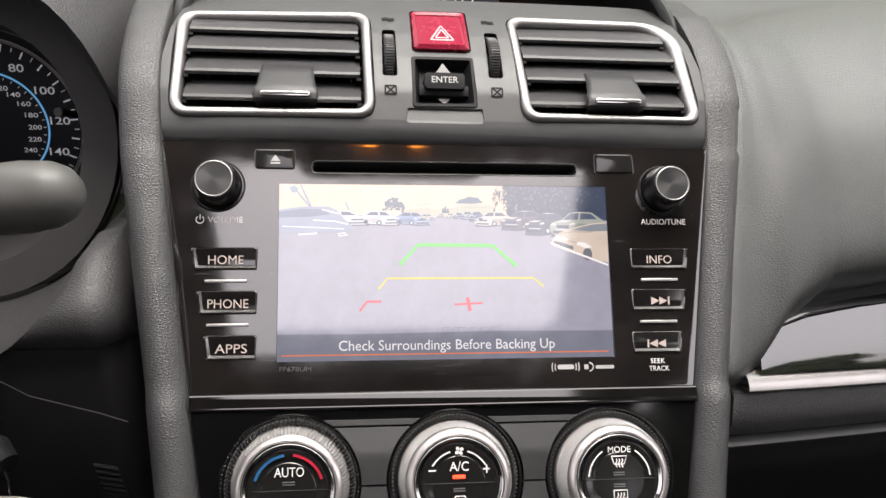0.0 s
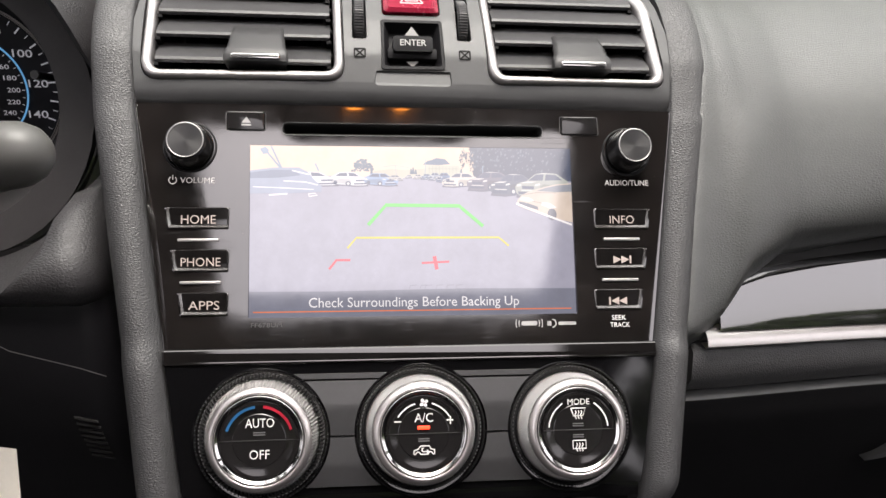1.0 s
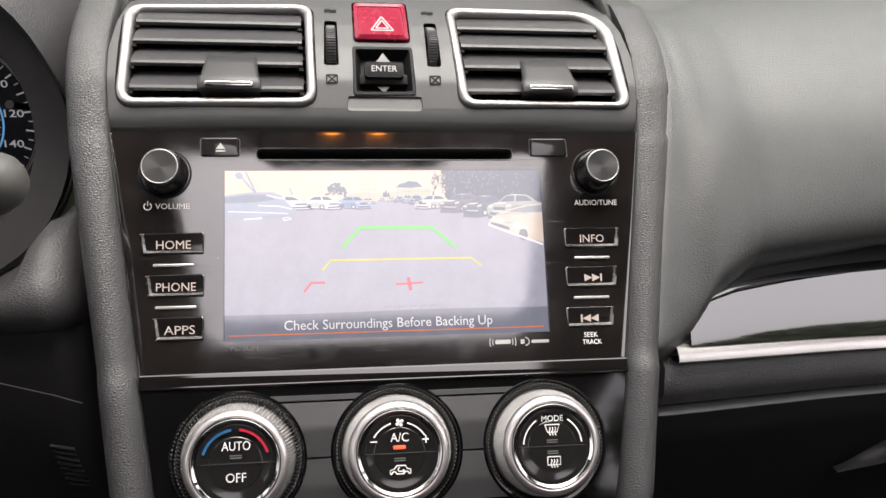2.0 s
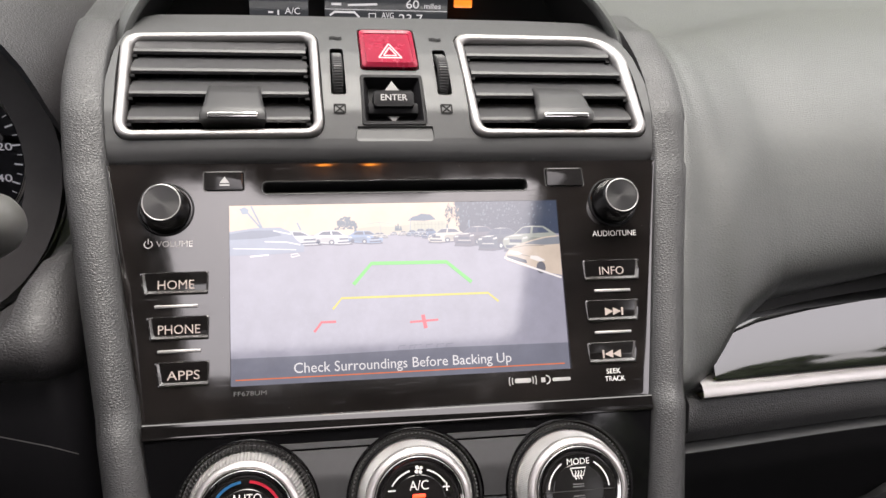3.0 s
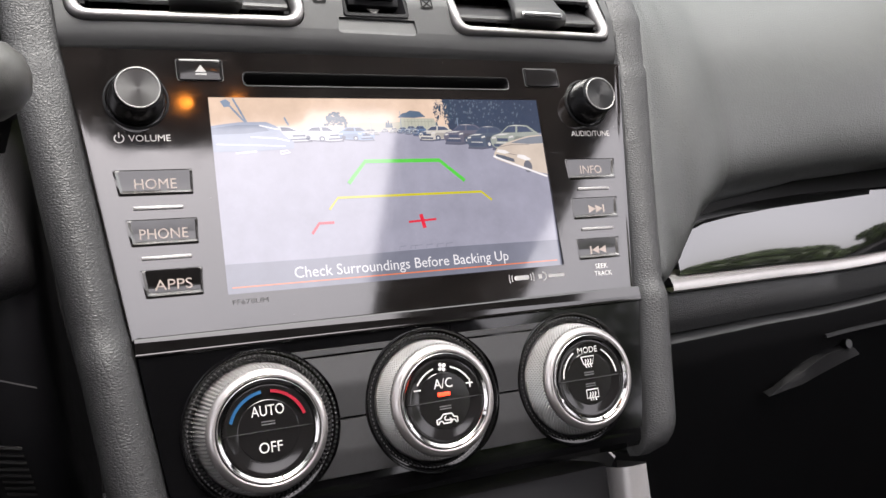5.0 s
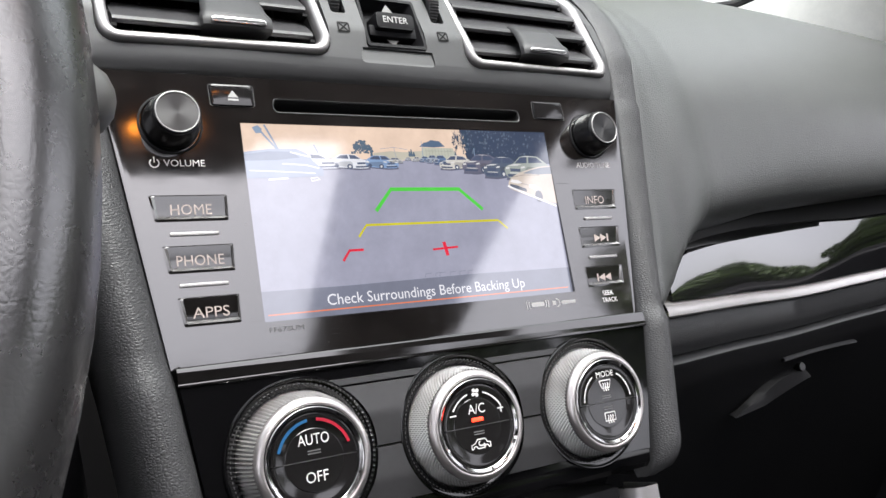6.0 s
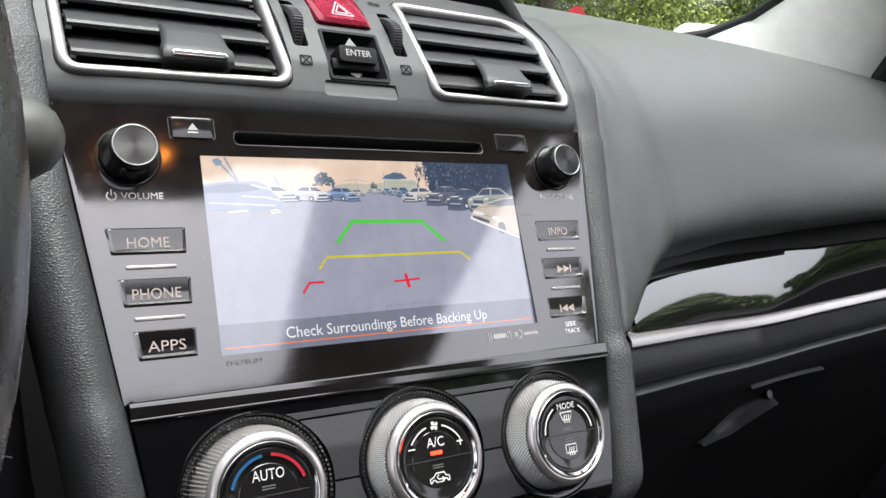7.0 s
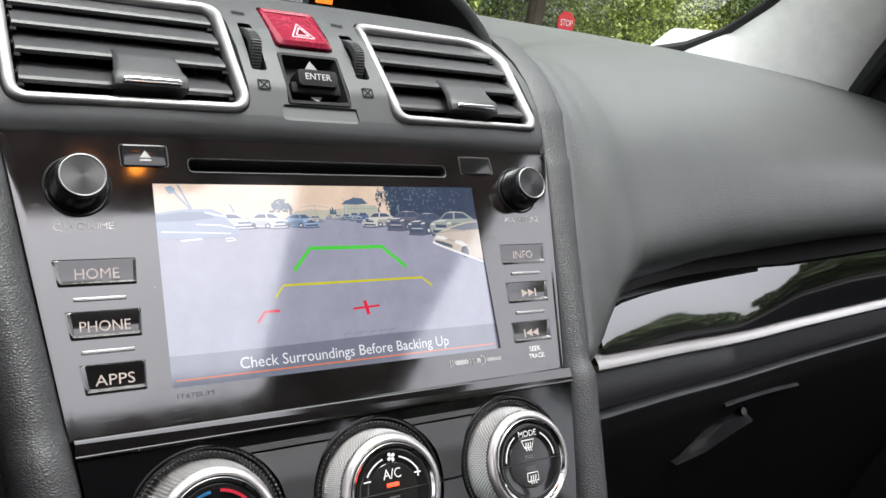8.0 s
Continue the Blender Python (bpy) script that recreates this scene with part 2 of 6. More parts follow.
def box(bm, x0, x1, y0, y1, z0, z1, bevel=0.0, segments=2):
    got = bmesh.ops.create_cube(bm, size=1.0)["verts"]
    for v in got:
        v.co = Vector((x0 + (v.co.x + 0.5) * (x1 - x0), y0 + (v.co.y + 0.5) * (y1 - y0), z0 + (v.co.z + 0.5) * (z1 - z0)))
    if bevel:
        edges = list({e for v in got for e in v.link_edges})
        bmesh.ops.bevel(bm, geom=edges, offset=bevel, segments=segments, affect="EDGES", profile=0.5)
    return bm


def slab(bm, outline, front, back, bevel=0.0, segments=2):
    """A plate with an outline in x and z, its front face at y = front, with rounded front edges."""
    lo = [bm.verts.new((x, back, z)) for x, z in outline]
    hi = [bm.verts.new((x, front, z)) for x, z in outline]
    n = len(outline)
    top = bm.faces.new(hi)
    bm.faces.new(list(reversed(lo)))
    for i in range(n):
        bm.faces.new((lo[i], lo[(i + 1) % n], hi[(i + 1) % n], hi[i]))
    if bevel:
        bmesh.ops.bevel(bm, geom=list(top.edges), offset=bevel, segments=segments, affect="EDGES", profile=0.5)
    return bm


def rings(bm, loops, close_last=False, close_first=False):
    """Skin between closed loops of equal length, each a list of (x, y, z)."""
    rows = [[bm.verts.new(p) for p in loop] for loop in loops]
    for a, b in zip(rows, rows[1:]):
        n = len(a)
        for i in range(n):
            bm.faces.new((a[i], a[(i + 1) % n], b[(i + 1) % n], b[i]))
    if close_last:
        bm.faces.new(rows[-1])
    if close_first:
        bm.faces.new(list(reversed(rows[0])))
    return bm


def grid(bm, rows):
    """Skin over rows of points."""
    made = [[bm.verts.new(p) for p in row] for row in rows]
    for a, b in zip(made, made[1:]):
        for i in range(len(a) - 1):
            bm.faces.new((a[i], a[i + 1], b[i + 1], b[i]))
    return bm


def turned(bm, cx, cz, profile, n=64, close=True):
    """A turned part about an axis along y. profile: rows of (radius, y)."""
    loops = [[(cx + r * math.cos(2 * math.pi * i / n), y, cz + r * math.sin(2 * math.pi * i / n)) for i in range(n)] for r, y in profile]
    return rings(bm, loops, close_last=close)


def tube(bm, points, radius, n=12, ends=True):
    """A round bar along points; radius: one, or one for each point."""
    pts, loops = [Vector(p) for p in points], []
    for i, p in enumerate(pts):
        way = (pts[min(i + 1, len(pts) - 1)] - pts[max(i - 1, 0)]).normalized()
        side = way.cross(Vector((0.13, 0.31, 0.94))).normalized()
        up = side.cross(way)
        r = radius[i] if isinstance(radius, (list, tuple)) else radius
        loops.append([p + (side * math.cos(2 * math.pi * k / n) + up * math.sin(2 * math.pi * k / n)) * r for k in range(n)])
    return rings(bm, loops, close_last=ends, close_first=ends)


def plate(bm, outline, holes, depth_at, thick, step=6.0):
    """A panel with openings, bent to y = depth_at(x, z), with walls of that thickness round every edge."""
    loops = [outline] + holes
    flat = [Vector((x, z, 0)) for loop in loops for x, z in loop]
    tris = tessellate_polygon([[Vector((x, z, 0)) for x, z in loop] for loop in loops])
    verts = [bm.verts.new((p.x, 0, p.y)) for p in flat]
    for t in tris:
        try:
            bm.faces.new([verts[i] for i in t])
        except ValueError:
            pass
    z0, z1 = min(p.y for p in flat), max(p.y for p in flat)
    k = z0 + step
    while step and k < z1:
        bmesh.ops.bisect_plane(bm, geom=bm.verts[:] + bm.edges[:] + bm.faces[:], plane_co=(0, 0, k), plane_no=(0, 0, 1), dist=1e-4)
        k += step
    k = min(p.x for p in flat) + 3 * step
    while step and k < max(p.x for p in flat):
        bmesh.ops.bisect_plane(bm, geom=bm.verts[:] + bm.edges[:] + bm.faces[:], plane_co=(k, 0, 0), plane_no=(1, 0, 0), dist=1e-4)
        k += 3 * step
    rim = [e for e in bm.edges if len(e.link_faces) == 1]
    got = bmesh.ops.extrude_edge_only(bm, edges=rim)["geom"]
    deep = {g for g in got if isinstance(g, bmesh.types.BMVert)}
    for v in bm.verts:
        v.co.y = depth_at(v.co.x, v.co.z) + (thick if v in deep else 0.0)
    return bm


def flat_line(bm, points, width, y, height=0.0):
    """A ribbon along points (x, z), lying at depth y."""
    pts = [Vector(p) for p in points]
    left, right = [], []
    for i, p in enumerate(pts):
        way = (pts[min(i + 1, len(pts) - 1)] - pts[max(i - 1, 0)]).normalized()
        side = Vector((-way.y, way.x)) * width / 2
        left.append(p + side), right.append(p - side)
    return grid(bm, [[(q.x, y, q.y) for q in left], [(q.x, y, q.y) for q in right]])


def flat_shape(bm, outline, y):
    bm.faces.new([bm.verts.new((x, y, z)) for x, z in outline])
    return bm


def lettering(name, words, x, z, y, width, height, mat, parent, turn=0.0, label="", weight=0.0, surface=None):
    """Raised print facing -y, centred on (x, z), of that width and height."""
    data = bpy.data.curves.new(name, "FONT")
    data.body, data.resolution_u, data.extrude, data.offset = words, 3, 0.0, weight
    data.align_x = "CENTER"
    tmp = bpy.data.objects.new(name, data)
    me = bpy.data.meshes.new_from_object(tmp)
    bm = bmesh.new()
    bm.from_mesh(me)
    bpy.data.objects.remove(tmp), bpy.data.meshes.remove(me), bpy.data.curves.remove(data)
    xs, ys = [v.co.x for v in bm.verts], [v.co.y for v in bm.verts]
    cx, cy, w, h = (min(xs) + max(xs)) / 2, (min(ys) + max(ys)) / 2, max(xs) - min(xs), max(ys) - min(ys)
    c, s = math.cos(radians(turn)), math.sin(radians(turn))
    for v in bm.verts:
        a, b = (v.co.x - cx) * width / w, (v.co.y - cy) * height / h
        px, pz = x + a * c - b * s, z + a * s + b * c
        v.co = Vector((px, y if surface is None else surface(px, pz) + y, pz))
    return part(name, bm, mat, parent, label)


def print_lines(name, lines, y, mat, parent, width=0.5, surface=None):
    """Printed strokes: each a list of (x, z)."""
    bm = bmesh.new()
    for pts in lines:
        flat_line(bm, pts, width, y)
    if surface:
        for v in bm.verts:
            v.co.y = surface(v.co.x, v.co.z) + y
    return part(name, bm, mat, parent)


def arc(cx, cz, r, a0, a1, n=14):
    return [(cx + r * math.cos(radians(a0 + (a1 - a0) * i / n)), cz + r * math.sin(radians(a0 + (a1 - a0) * i / n))) for i in range(n + 1)]


def edge_x(z):
    """Half the width of the centre stack at a height along it."""
    return lerp(z, [-160, -118, -57, 0, 64, 106, 130, 145, 156], [98, 105, 113.5, 122, 131, 134, 132, 128, 121])


def border_x(z):
    """Inner edge of the padded borders, which run on straight past the fascia's rounded corners."""
    return lerp(z, [-160, -118, -57, 0, 64, 106, 190], [98, 105, 113.5, 122, 131, 134, 136])


def face_y(x, z):
    """Depth of the vent fascia, which bends away towards its top and a little towards its sides."""
    return lerp(z, [60, 64.6, 66, 68, 71, 75, 90, 110, 125, 140, 156], [6, 3.2, 1.2, -0.4, -1.5, -2, -2, 4, 11, 21, 33]) + 3.0 * (x / 132.0) ** 4

# ---------------------------------------------------------------- cabin shell and outside


def wall_with(name, corners, holes, thick, mat, label, category):
    """A flat wall through a frame of origin, two axes; corners and holes in its own plane."""
    origin, ax, ay = (Vector(v) for v in corners[0])
    bm = bmesh.new()
    plate(bm, corners[1], holes, lambda x, z: 0.0, thick, step=0)
    normal = ax.cross(ay).normalized()
    for v in bm.verts:
        v.co = origin + ax * v.co.x + ay * v.co.z - normal * v.co.y
    return structure(name, bm, mat, label, category)


ROOF_Z = 1.5
wall_with("ceiling", [((0, -0.9, ROOF_Z), (1, 0, 0), (0, 1, 0)), [(-0.56, -1.1), (0.56, -1.1), (0.56, 0.72), (-0.56, 0.72)]],
          [rounded([(-0.222, 0.08), (0.310, 0.08), (0.262, 0.530), (-0.222, 0.530)], 0.04)], -0.04, headliner_cloth,
          "pale grey cloth headliner with an open sunroof", "ceiling")
for side, name in ((-1, "wall_west"), (1, "wall_east")):
    # The upper part of the doors leans in above the belt line.
    bm = bmesh.new()
    plate(bm, [(-2.0, -0.115), (0.30, -0.115), (0.30, 0.05), (-0.12, 0.42), (-2.0, 0.42)],
          [rounded([(-0.92, -0.095), (-0.03, -0.095), (0.04, -0.02), (0.06, 0.035), (-0.10, 0.32), (-0.2, 0.402), (-0.92, 0.402)], 0.02),
           rounded([(-1.88, -0.06), (-1.04, -0.09), (-1.04, 0.4), (-1.7, 0.38)], 0.04)],
          lambda x, z: 0.0, 0.008, step=0)
    for v in bm.verts:
        y, lift, out = v.co.x, v.co.z, v.co.y
        v.co = Vector((side * (0.75 - 0.62 * lift + out + lerp(y, [-0.35, 0.0], [0.0, 0.11])), y, 1.08 + lift))
    structure(name, bm, dark_plastic, "dark trim round the side windows", "wall")
    bm = box(bmesh.new(), min(side * 0.75, side * 0.81), max(side * 0.75, side * 0.81), -2.0, 0.8, 0.25, 0.967, 0.01)
    structure("door_1" if side > 0 else "door_2", bm, dark_plastic, "dark plastic inner door panel", "door")
overhead = thing("overhead_console", (0, -0.28, 1.5), "dark grey overhead console with two amber lamps", "overhead console", where=WORLD, unit=1.0)
bm = bmesh.new()
shell_loop = rounded([(-0.11, -0.362), (0.125, -0.362), (0.105, -0.2), (-0.09, -0.2)], 0.03, 6)
rings(bm, [[(0.0075 + (x - 0.0075) * k, -0.28 + (y + 0.28) * k, z) for x, y in shell_loop] for k, z in ((1.0, 1.502), (1.0, 1.478), (0.95, 1.461), (0.86, 1.456))], True)
shell = part("shell", bm, dark_plastic, overhead, "dark plastic shell", smooth=40)
for x in (-0.021, 0.031):
    bm = rings(bmesh.new(), [[(x + r * math.cos(2 * math.pi * k / 20), -0.292 + r * math.sin(2 * math.pi * k / 20), z) for k in range(20)] for r, z in ((0.0075, 1.458), (0.0072, 1.4545), (0.005, 1.4538))], True)
    part("lamp", bm, amber_lamp, overhead, "small glowing amber lamp")
structure("floor", box(bmesh.new(), -0.75, 0.75, -2.0, 0.9, 0.2, 0.25), dark_plastic, "dark carpeted car floor", "floor")
wall_with("wall_south", [((0, -2.0, 0.25), (1, 0, 0), (0, 0, 1)), [(-0.75, 0), (0.75, 0), (0.79, 0.78), (0.56, 1.25), (-0.56, 1.25), (-0.79, 0.78)]],
          [rounded([(-0.6, 0.84), (0.6, 0.84), (0.5, 1.2), (-0.5, 1.2)], 0.06)], 0.05, dark_plastic, "dark tailgate with an open rear window", "wall")
structure("wall_north", box(bmesh.new(), -0.75, 0.75, 0.86, 0.9, 0.2, 1.02), deep_black, "black firewall under the windscreen", "wall")
# windscreen, with its dark band along the lower edge and round the corners
bm = bmesh.new()
grid(bm, [[(x, y - 0.25 * x * x, z) for x in np.linspace(-0.74 + k, 0.74 - k, 13)] for y, z, k in ((0.86, 1.02, 0.0), (0.35, 1.27, 0.07), (-0.16, 1.5, 0.16))])
screen_glass = structure("window_1", bm, window_glass, "clear glass windscreen with a dark border", "window")
screen_glass.visible_shadow = False

structure("ground", box(bmesh.new(), -300, 300, -300, 300, -0.2, 0.0), asphalt, "grey asphalt car park", "ground")


def leaf_mesh(name, clumps, count, size, seed):
    """Many small four-cornered leaves round the centres of clumps."""
    rng = np.random.default_rng(seed)
    corners = []
    for centre, radii in clumps:
        d = rng.normal(size=(count, 3))
        d /= np.linalg.norm(d, axis=1)[:, None]
        c = np.array(centre) + d * (0.45 + 0.55 * rng.random((count, 1)) ** 0.5) * np.array(radii)
        a = rng.normal(size=(count, 3))
        a /= np.linalg.norm(a, axis=1)[:, None]
        b = np.cross(a, rng.normal(size=(count, 3)))
        b /= np.linalg.norm(b, axis=1)[:, None]
        s = size * rng.uniform(0.6, 1.3, (count, 1))
        corners.append(np.stack([c + a * s, c + b * s * 0.5, c - a * s, c - b * s * 0.5], axis=1).reshape(-1, 3))
    pts = np.concatenate(corners)
    me = bpy.data.meshes.new(name)
    me.from_pydata(pts.tolist(), [], np.arange(len(pts)).reshape(-1, 4).tolist())
    return me


def tree(x, y, height, spread, mat, label, seed):
    rng = random.Random(seed)
    root = thing("tree", (x, y, 0), label, "tree", "trees beyond the car park", WORLD, 1.0)
    bm = tube(bmesh.new(), [(x, y, -0.05), (x + 0.1, y, height * 0.25), (x - 0.1, y + 0.1, height * 0.6), (x, y, height * 0.92)],
              [height * 0.017, height * 0.014, height * 0.01, 0.02], 9)
    for k in range(7):
        a, z0 = k * 2.4 + rng.random(), height * (0.22 + 0.08 * k)
        end = (x + math.cos(a) * spread * 0.7, y + math.sin(a) * spread * 0.7, z0 + height * 0.15)
        tube(bm, [(x, y, z0), ((x + end[0]) / 2, (y + end[1]) / 2, z0 + height * 0.1), end], [height * 0.012, height * 0.008, 0.015], 6)
    part("trunk", bm, bark, root)
    clumps = []
    for k in range(26):
        a, r, zf = rng.uniform(0, 6.28), spread * rng.uniform(0.1, 0.9), rng.uniform(0.05, 0.95)
        clumps.append(((math.cos(a) * r, math.sin(a) * r, height * zf), (spread * 0.42, spread * 0.42, height * 0.12)))
    near = 0 < x < 25 and y > 10
    me = leaf_mesh("crown", clumps, 2800 if near else 700, 0.05 if near else 0.3, seed)
    me.materials.append(mat)
    crown = new("crown", me)
    crown.parent = root
    tagged(crown)
    return root


for i, (x, y, h, s, m) in enumerate(((-6.0, 14.0, 14, 4.4, leaf_a), (0.0, 14.5, 14, 4.4, leaf_b), (5.0, 13.0, 12, 3.6, leaf_a), (7.5, 15.5, 13, 4.0, leaf_b), (11.5, 14.5, 13, 4.0, leaf_a), (15.5, 15.5, 13, 4.2, leaf_a), (10.0, 20.0, 11, 3.6, leaf_b),
                                     (20.0, 13.5, 12, 4.0, leaf_b), (15.0, 21.0, 12, 4.0, leaf_b), (22.0, 20.5, 12, 4.0, leaf_a), (5.0, 22.0, 11, 3.6, leaf_b),
                                     (27.0, 16.0, 11, 4.0, leaf_b), (34.0, 4.0, 6.5, 5.0, leaf_b), (36.0, -3.0, 5.8, 5.4, leaf_b), (36.0, -10.0, 6.2, 5.4, leaf_b), (35.0, -17.0, 7.0, 5.2, leaf_b), (23.0, -19.0, 18, 3.6, leaf_b), (19.5, -29.0, 16, 5.0, leaf_b),
                                     (-6.5, -17.0, 12.8, 3.4, leaf_b), (-1.8, -18.0, 12.6, 3.2, leaf_b), (3.4, -18.5, 9.4, 3.0, leaf_b), (8.4, -20.0, 9.0, 3.2, leaf_b))):
    tree(x, y, h, s, m, "leafy green tree with a dark trunk" if m is leaf_b else "leafy green tree with light put into its leaf colour", 11 + i)

sign = thing("stop_sign", (10.4, 12.0, 0), "red octagonal stop sign on a grey post", "road sign", where=WORLD, unit=1.0)
part("post", box(bmesh.new(), 10.31, 10.37, 12.0, 12.05, -0.02, 1.45, 0.005), grey_ink, sign)
bm = slab(bmesh.new(), circle(10.34, 1.6, 0.22, 8, 22.5, 382.5), 11.97, 12.0)
board = part("board", bm, sign_red, sign)
lettering("lettering", "STOP", 10.34, 1.6, 11.965, 0.3, 0.12, white_ink, board)

car = thing("parked_car", (11.5, 8.6, 0), "pale silver parked car seen over the dashboard", "car", where=WORLD, unit=1.0)
side_line = rounded([(-2.1, 0.3), (2.1, 0.3), (2.15, 0.75), (1.2, 0.92), (0.55, 1.42), (-1.0, 1.45), (-1.75, 1.0), (-2.15, 0.9)], 0.15)
bm = bmesh.new()
rings(bm, [[(11.5 + x * k, 8.6 + w, (0.02 * (1 - k) + z) * 1.18) for x, z in side_line] for w, k in ((-0.85, 0.97), (-0.7, 1.0), (0.7, 1.0), (0.85, 0.97))], True, True)
part("body", bm, car_paint, car)
for dx in (-1.3, 1.35):
    for dy in (-0.86, 0.66):
        bm = turned(bmesh.new(), 11.5 + dx, 0.32, [(0.0, 8.6 + dy), (0.3, 8.6 + dy), (0.33, 8.6 + dy + 0.05), (0.33, 8.6 + dy + 0.2), (0.0, 8.6 + dy + 0.2)], 20)
        part("wheel", bm, rubber, car)
glass_dark = material("dark_car_glass", (0.02, 0.025, 0.025), 0.05)
part("window", slab(bmesh.new(), rounded([(10.3, 1.14), (12.3, 1.12), (11.9, 1.6), (10.7, 1.6)], 0.06), 7.74, 7.82), glass_dark, car)

# pale trim on the right-hand windscreen pillar
left = [(0.676, 0.44, 1.085), (0.676, 0.44, 1.128), (0.690, 0.38, 1.156), (0.680, 0.325, 1.19), (0.655, 0.25, 1.235), (0.60, 0.0, 1.37), (0.55, -0.2, 1.5)]
right = [(0.742, 0.24, 1.06), (0.738, 0.24, 1.103), (0.730, 0.215, 1.145), (0.722, 0.19, 1.185), (0.705, 0.12, 1.235), (0.64, -0.1, 1.37), (0.58, -0.28, 1.5)]
bm = bmesh.new()
rows = []
for a, b in zip(left, right):
    a, b = Vector(a), Vector(b)
    rows.append([a + Vector((0.03, 0.03, 0)), a, a.lerp(b, 0.2) + Vector((-0.012, -0.012, 0)), a.lerp(b, 0.5) + Vector((-0.02, -0.02, 0)), a.lerp(b, 0.8) + Vector((-0.012, -0.012, 0)), b, b + Vector((0.03, 0, 0))])
grid(bm, rows)
structure("trim", bm, white_trim, "pale fabric-textured windscreen pillar trim", "pillar trim", smooth=60)
bm = grid(bmesh.new(), [[Vector(b) + Vector(d) for d in ((0.0, 0.006, 0), (0.012, -0.012, 0.002), (0.02, -0.045, 0.004), (0.026, -0.1, 0.006), (0.05, -0.1, 0.006))] for b in right])
structure("trim", bm, dark_plastic, "dark plastic door frame beside the pillar", "door frame", smooth=60)
bm = tube(bmesh.new(), [(0.60, 0.56, 1.118), (0.655, 0.47, 1.122), (0.680, 0.435, 1.134), (0.694, 0.39, 1.156), (0.684, 0.33, 1.19), (0.66, 0.26, 1.235), (0.60, 0.0, 1.37)], 0.007, 10)
structure("trim", bm, deep_black, "black rubber seal along the windscreen edge", "seal")
bm = tube(bmesh.new(), [(0.752, 0.235, 1.08), (0.745, 0.23, 1.11), (0.735, 0.205, 1.15), (0.728, 0.18, 1.19), (0.71, 0.11, 1.235), (0.645, -0.11, 1.37)], 0.012, 10)
structure("trim", bm, deep_black, "black rubber seal of the passenger door", "seal")

# ---------------------------------------------------------------- dashboard
dash = thing("dashboard", (0, 60, -150), "dark grey grained dashboard with a soft padded top", "dashboard")


def to_stack(y, z):
    """Metres of the car's y and height into the stack's millimetres."""
    q = STACK.inverted() @ Vector((0, y, z))
    return q.y * 1000, q.z * 1000


# soft pad on the passenger's side: sections across the car, given by depth and height
near_mm = [(22, -58), (6, -51), (-2, -40), (-1, 5), (0.5, 50), (2, 85), (8, 108), (21, 133), (42, 155), (68, 173)]
fold_mm = [(26, -46), (15, -38), (8.5, -26), (2, 12), (1, 53), (2.7, 85), (9, 108), (22, 133), (42.6, 154), (71, 172)]
bend_mm = [(24, -25), (9, -16), (3, -5), (-0.5, 24), (-0.5, 57), (3.5, 85), (10.5, 108), (23.5, 132), (43.5, 153), (75, 171)]
mid_mm = [(36, -8), (18, -1), (10, 9), (7, 26), (8, 58), (11.5, 85), (19, 108), (31.2, 130), (50, 150), (81, 168)]
tail = [(0.30, 1.126), (0.45, 1.127), (0.64, 1.10)]
far_m = [(0.055, 0.978), (0.037, 0.989), (0.030, 1.000), (0.033, 1.02), (0.048, 1.05), (0.072, 1.075), (0.108, 1.097), (0.155, 1.115), (0.215, 1.125), (0.26, 1.129), (0.30, 1.131), (0.45, 1.131), (0.64, 1.10)]
end_m = [(0.07, 0.990), (0.052, 0.999), (0.045, 1.008), (0.048, 1.03), (0.062, 1.055), (0.087, 1.078), (0.122, 1.097), (0.17, 1.112), (0.225, 1.120), (0.26, 1.124), (0.30, 1.126), (0.45, 1.127), (0.64, 1.10)]
door_m = [(y + 0.03, z - 0.012) for y, z in end_m]
stations = [(0, near_mm + [to_stack(*p) for p in tail]), (12, near_mm + [to_stack(*p) for p in tail]), (158, fold_mm + [to_stack(*p) for p in tail]), (173, bend_mm + [to_stack(*p) for p in tail]), (202, mid_mm + [to_stack(*p) for p in tail]),
            (300, [to_stack(*p) for p in far_m]), (540, [to_stack(*p) for p in end_m]), (745, [to_stack(*p) for p in door_m])]


def smooth_curve(points, per=5):
    """Points along a Catmull-Rom curve."""
    pts = [Vector(p) for p in points]
    out = []
    for i in range(len(pts) - 1):
        a, b, c, d = pts[max(i - 1, 0)], pts[i], pts[i + 1], pts[min(i + 2, len(pts) - 1)]
        for k in range(per):
            s = k / per
            out.append(0.5 * ((2 * b) + (c - a) * s + (2 * a - 5 * b + 4 * c - d) * s * s + (3 * b - a - 3 * c + d) * s ** 3))
    return out + [pts[-1]]


def monotone(xs, ys, at):
    """Values along a curve through points that never overshoots between them."""
    h, d = np.diff(xs), np.diff(ys) / np.diff(xs)
    m = np.concatenate([[d[0]], [0.0 if a * b <= 0 else 2 * a * b / (a + b) for a, b in zip(d, d[1:])], [d[-1]]])
    k = np.clip(np.searchsorted(xs, at) - 1, 0, len(h) - 1)
    s = (at - xs[k]) / h[k]
    return (ys[k] * (1 + 2 * s) * (1 - s) ** 2 + ys[k + 1] * s * s * (3 - 2 * s) + m[k] * h[k] * s * (1 - s) ** 2 - m[k + 1] * h[k] * s * s * (1 - s))


def border_depth(z):
    """Depth of the flat middle of the padded borders."""
    return face_y(132, max(z, 76)) + max(0.0, z - 152) * 1.1 if z > 60 else lerp(z, [-131, -57, -50, 60], [-1, -2, 1, 0])


def border_crest(z):
    return lerp(z, [-131, -40, 0, 50, 90, 170], [0.9, 0.9, 0.75, 0.4, 0.28, 0.22])


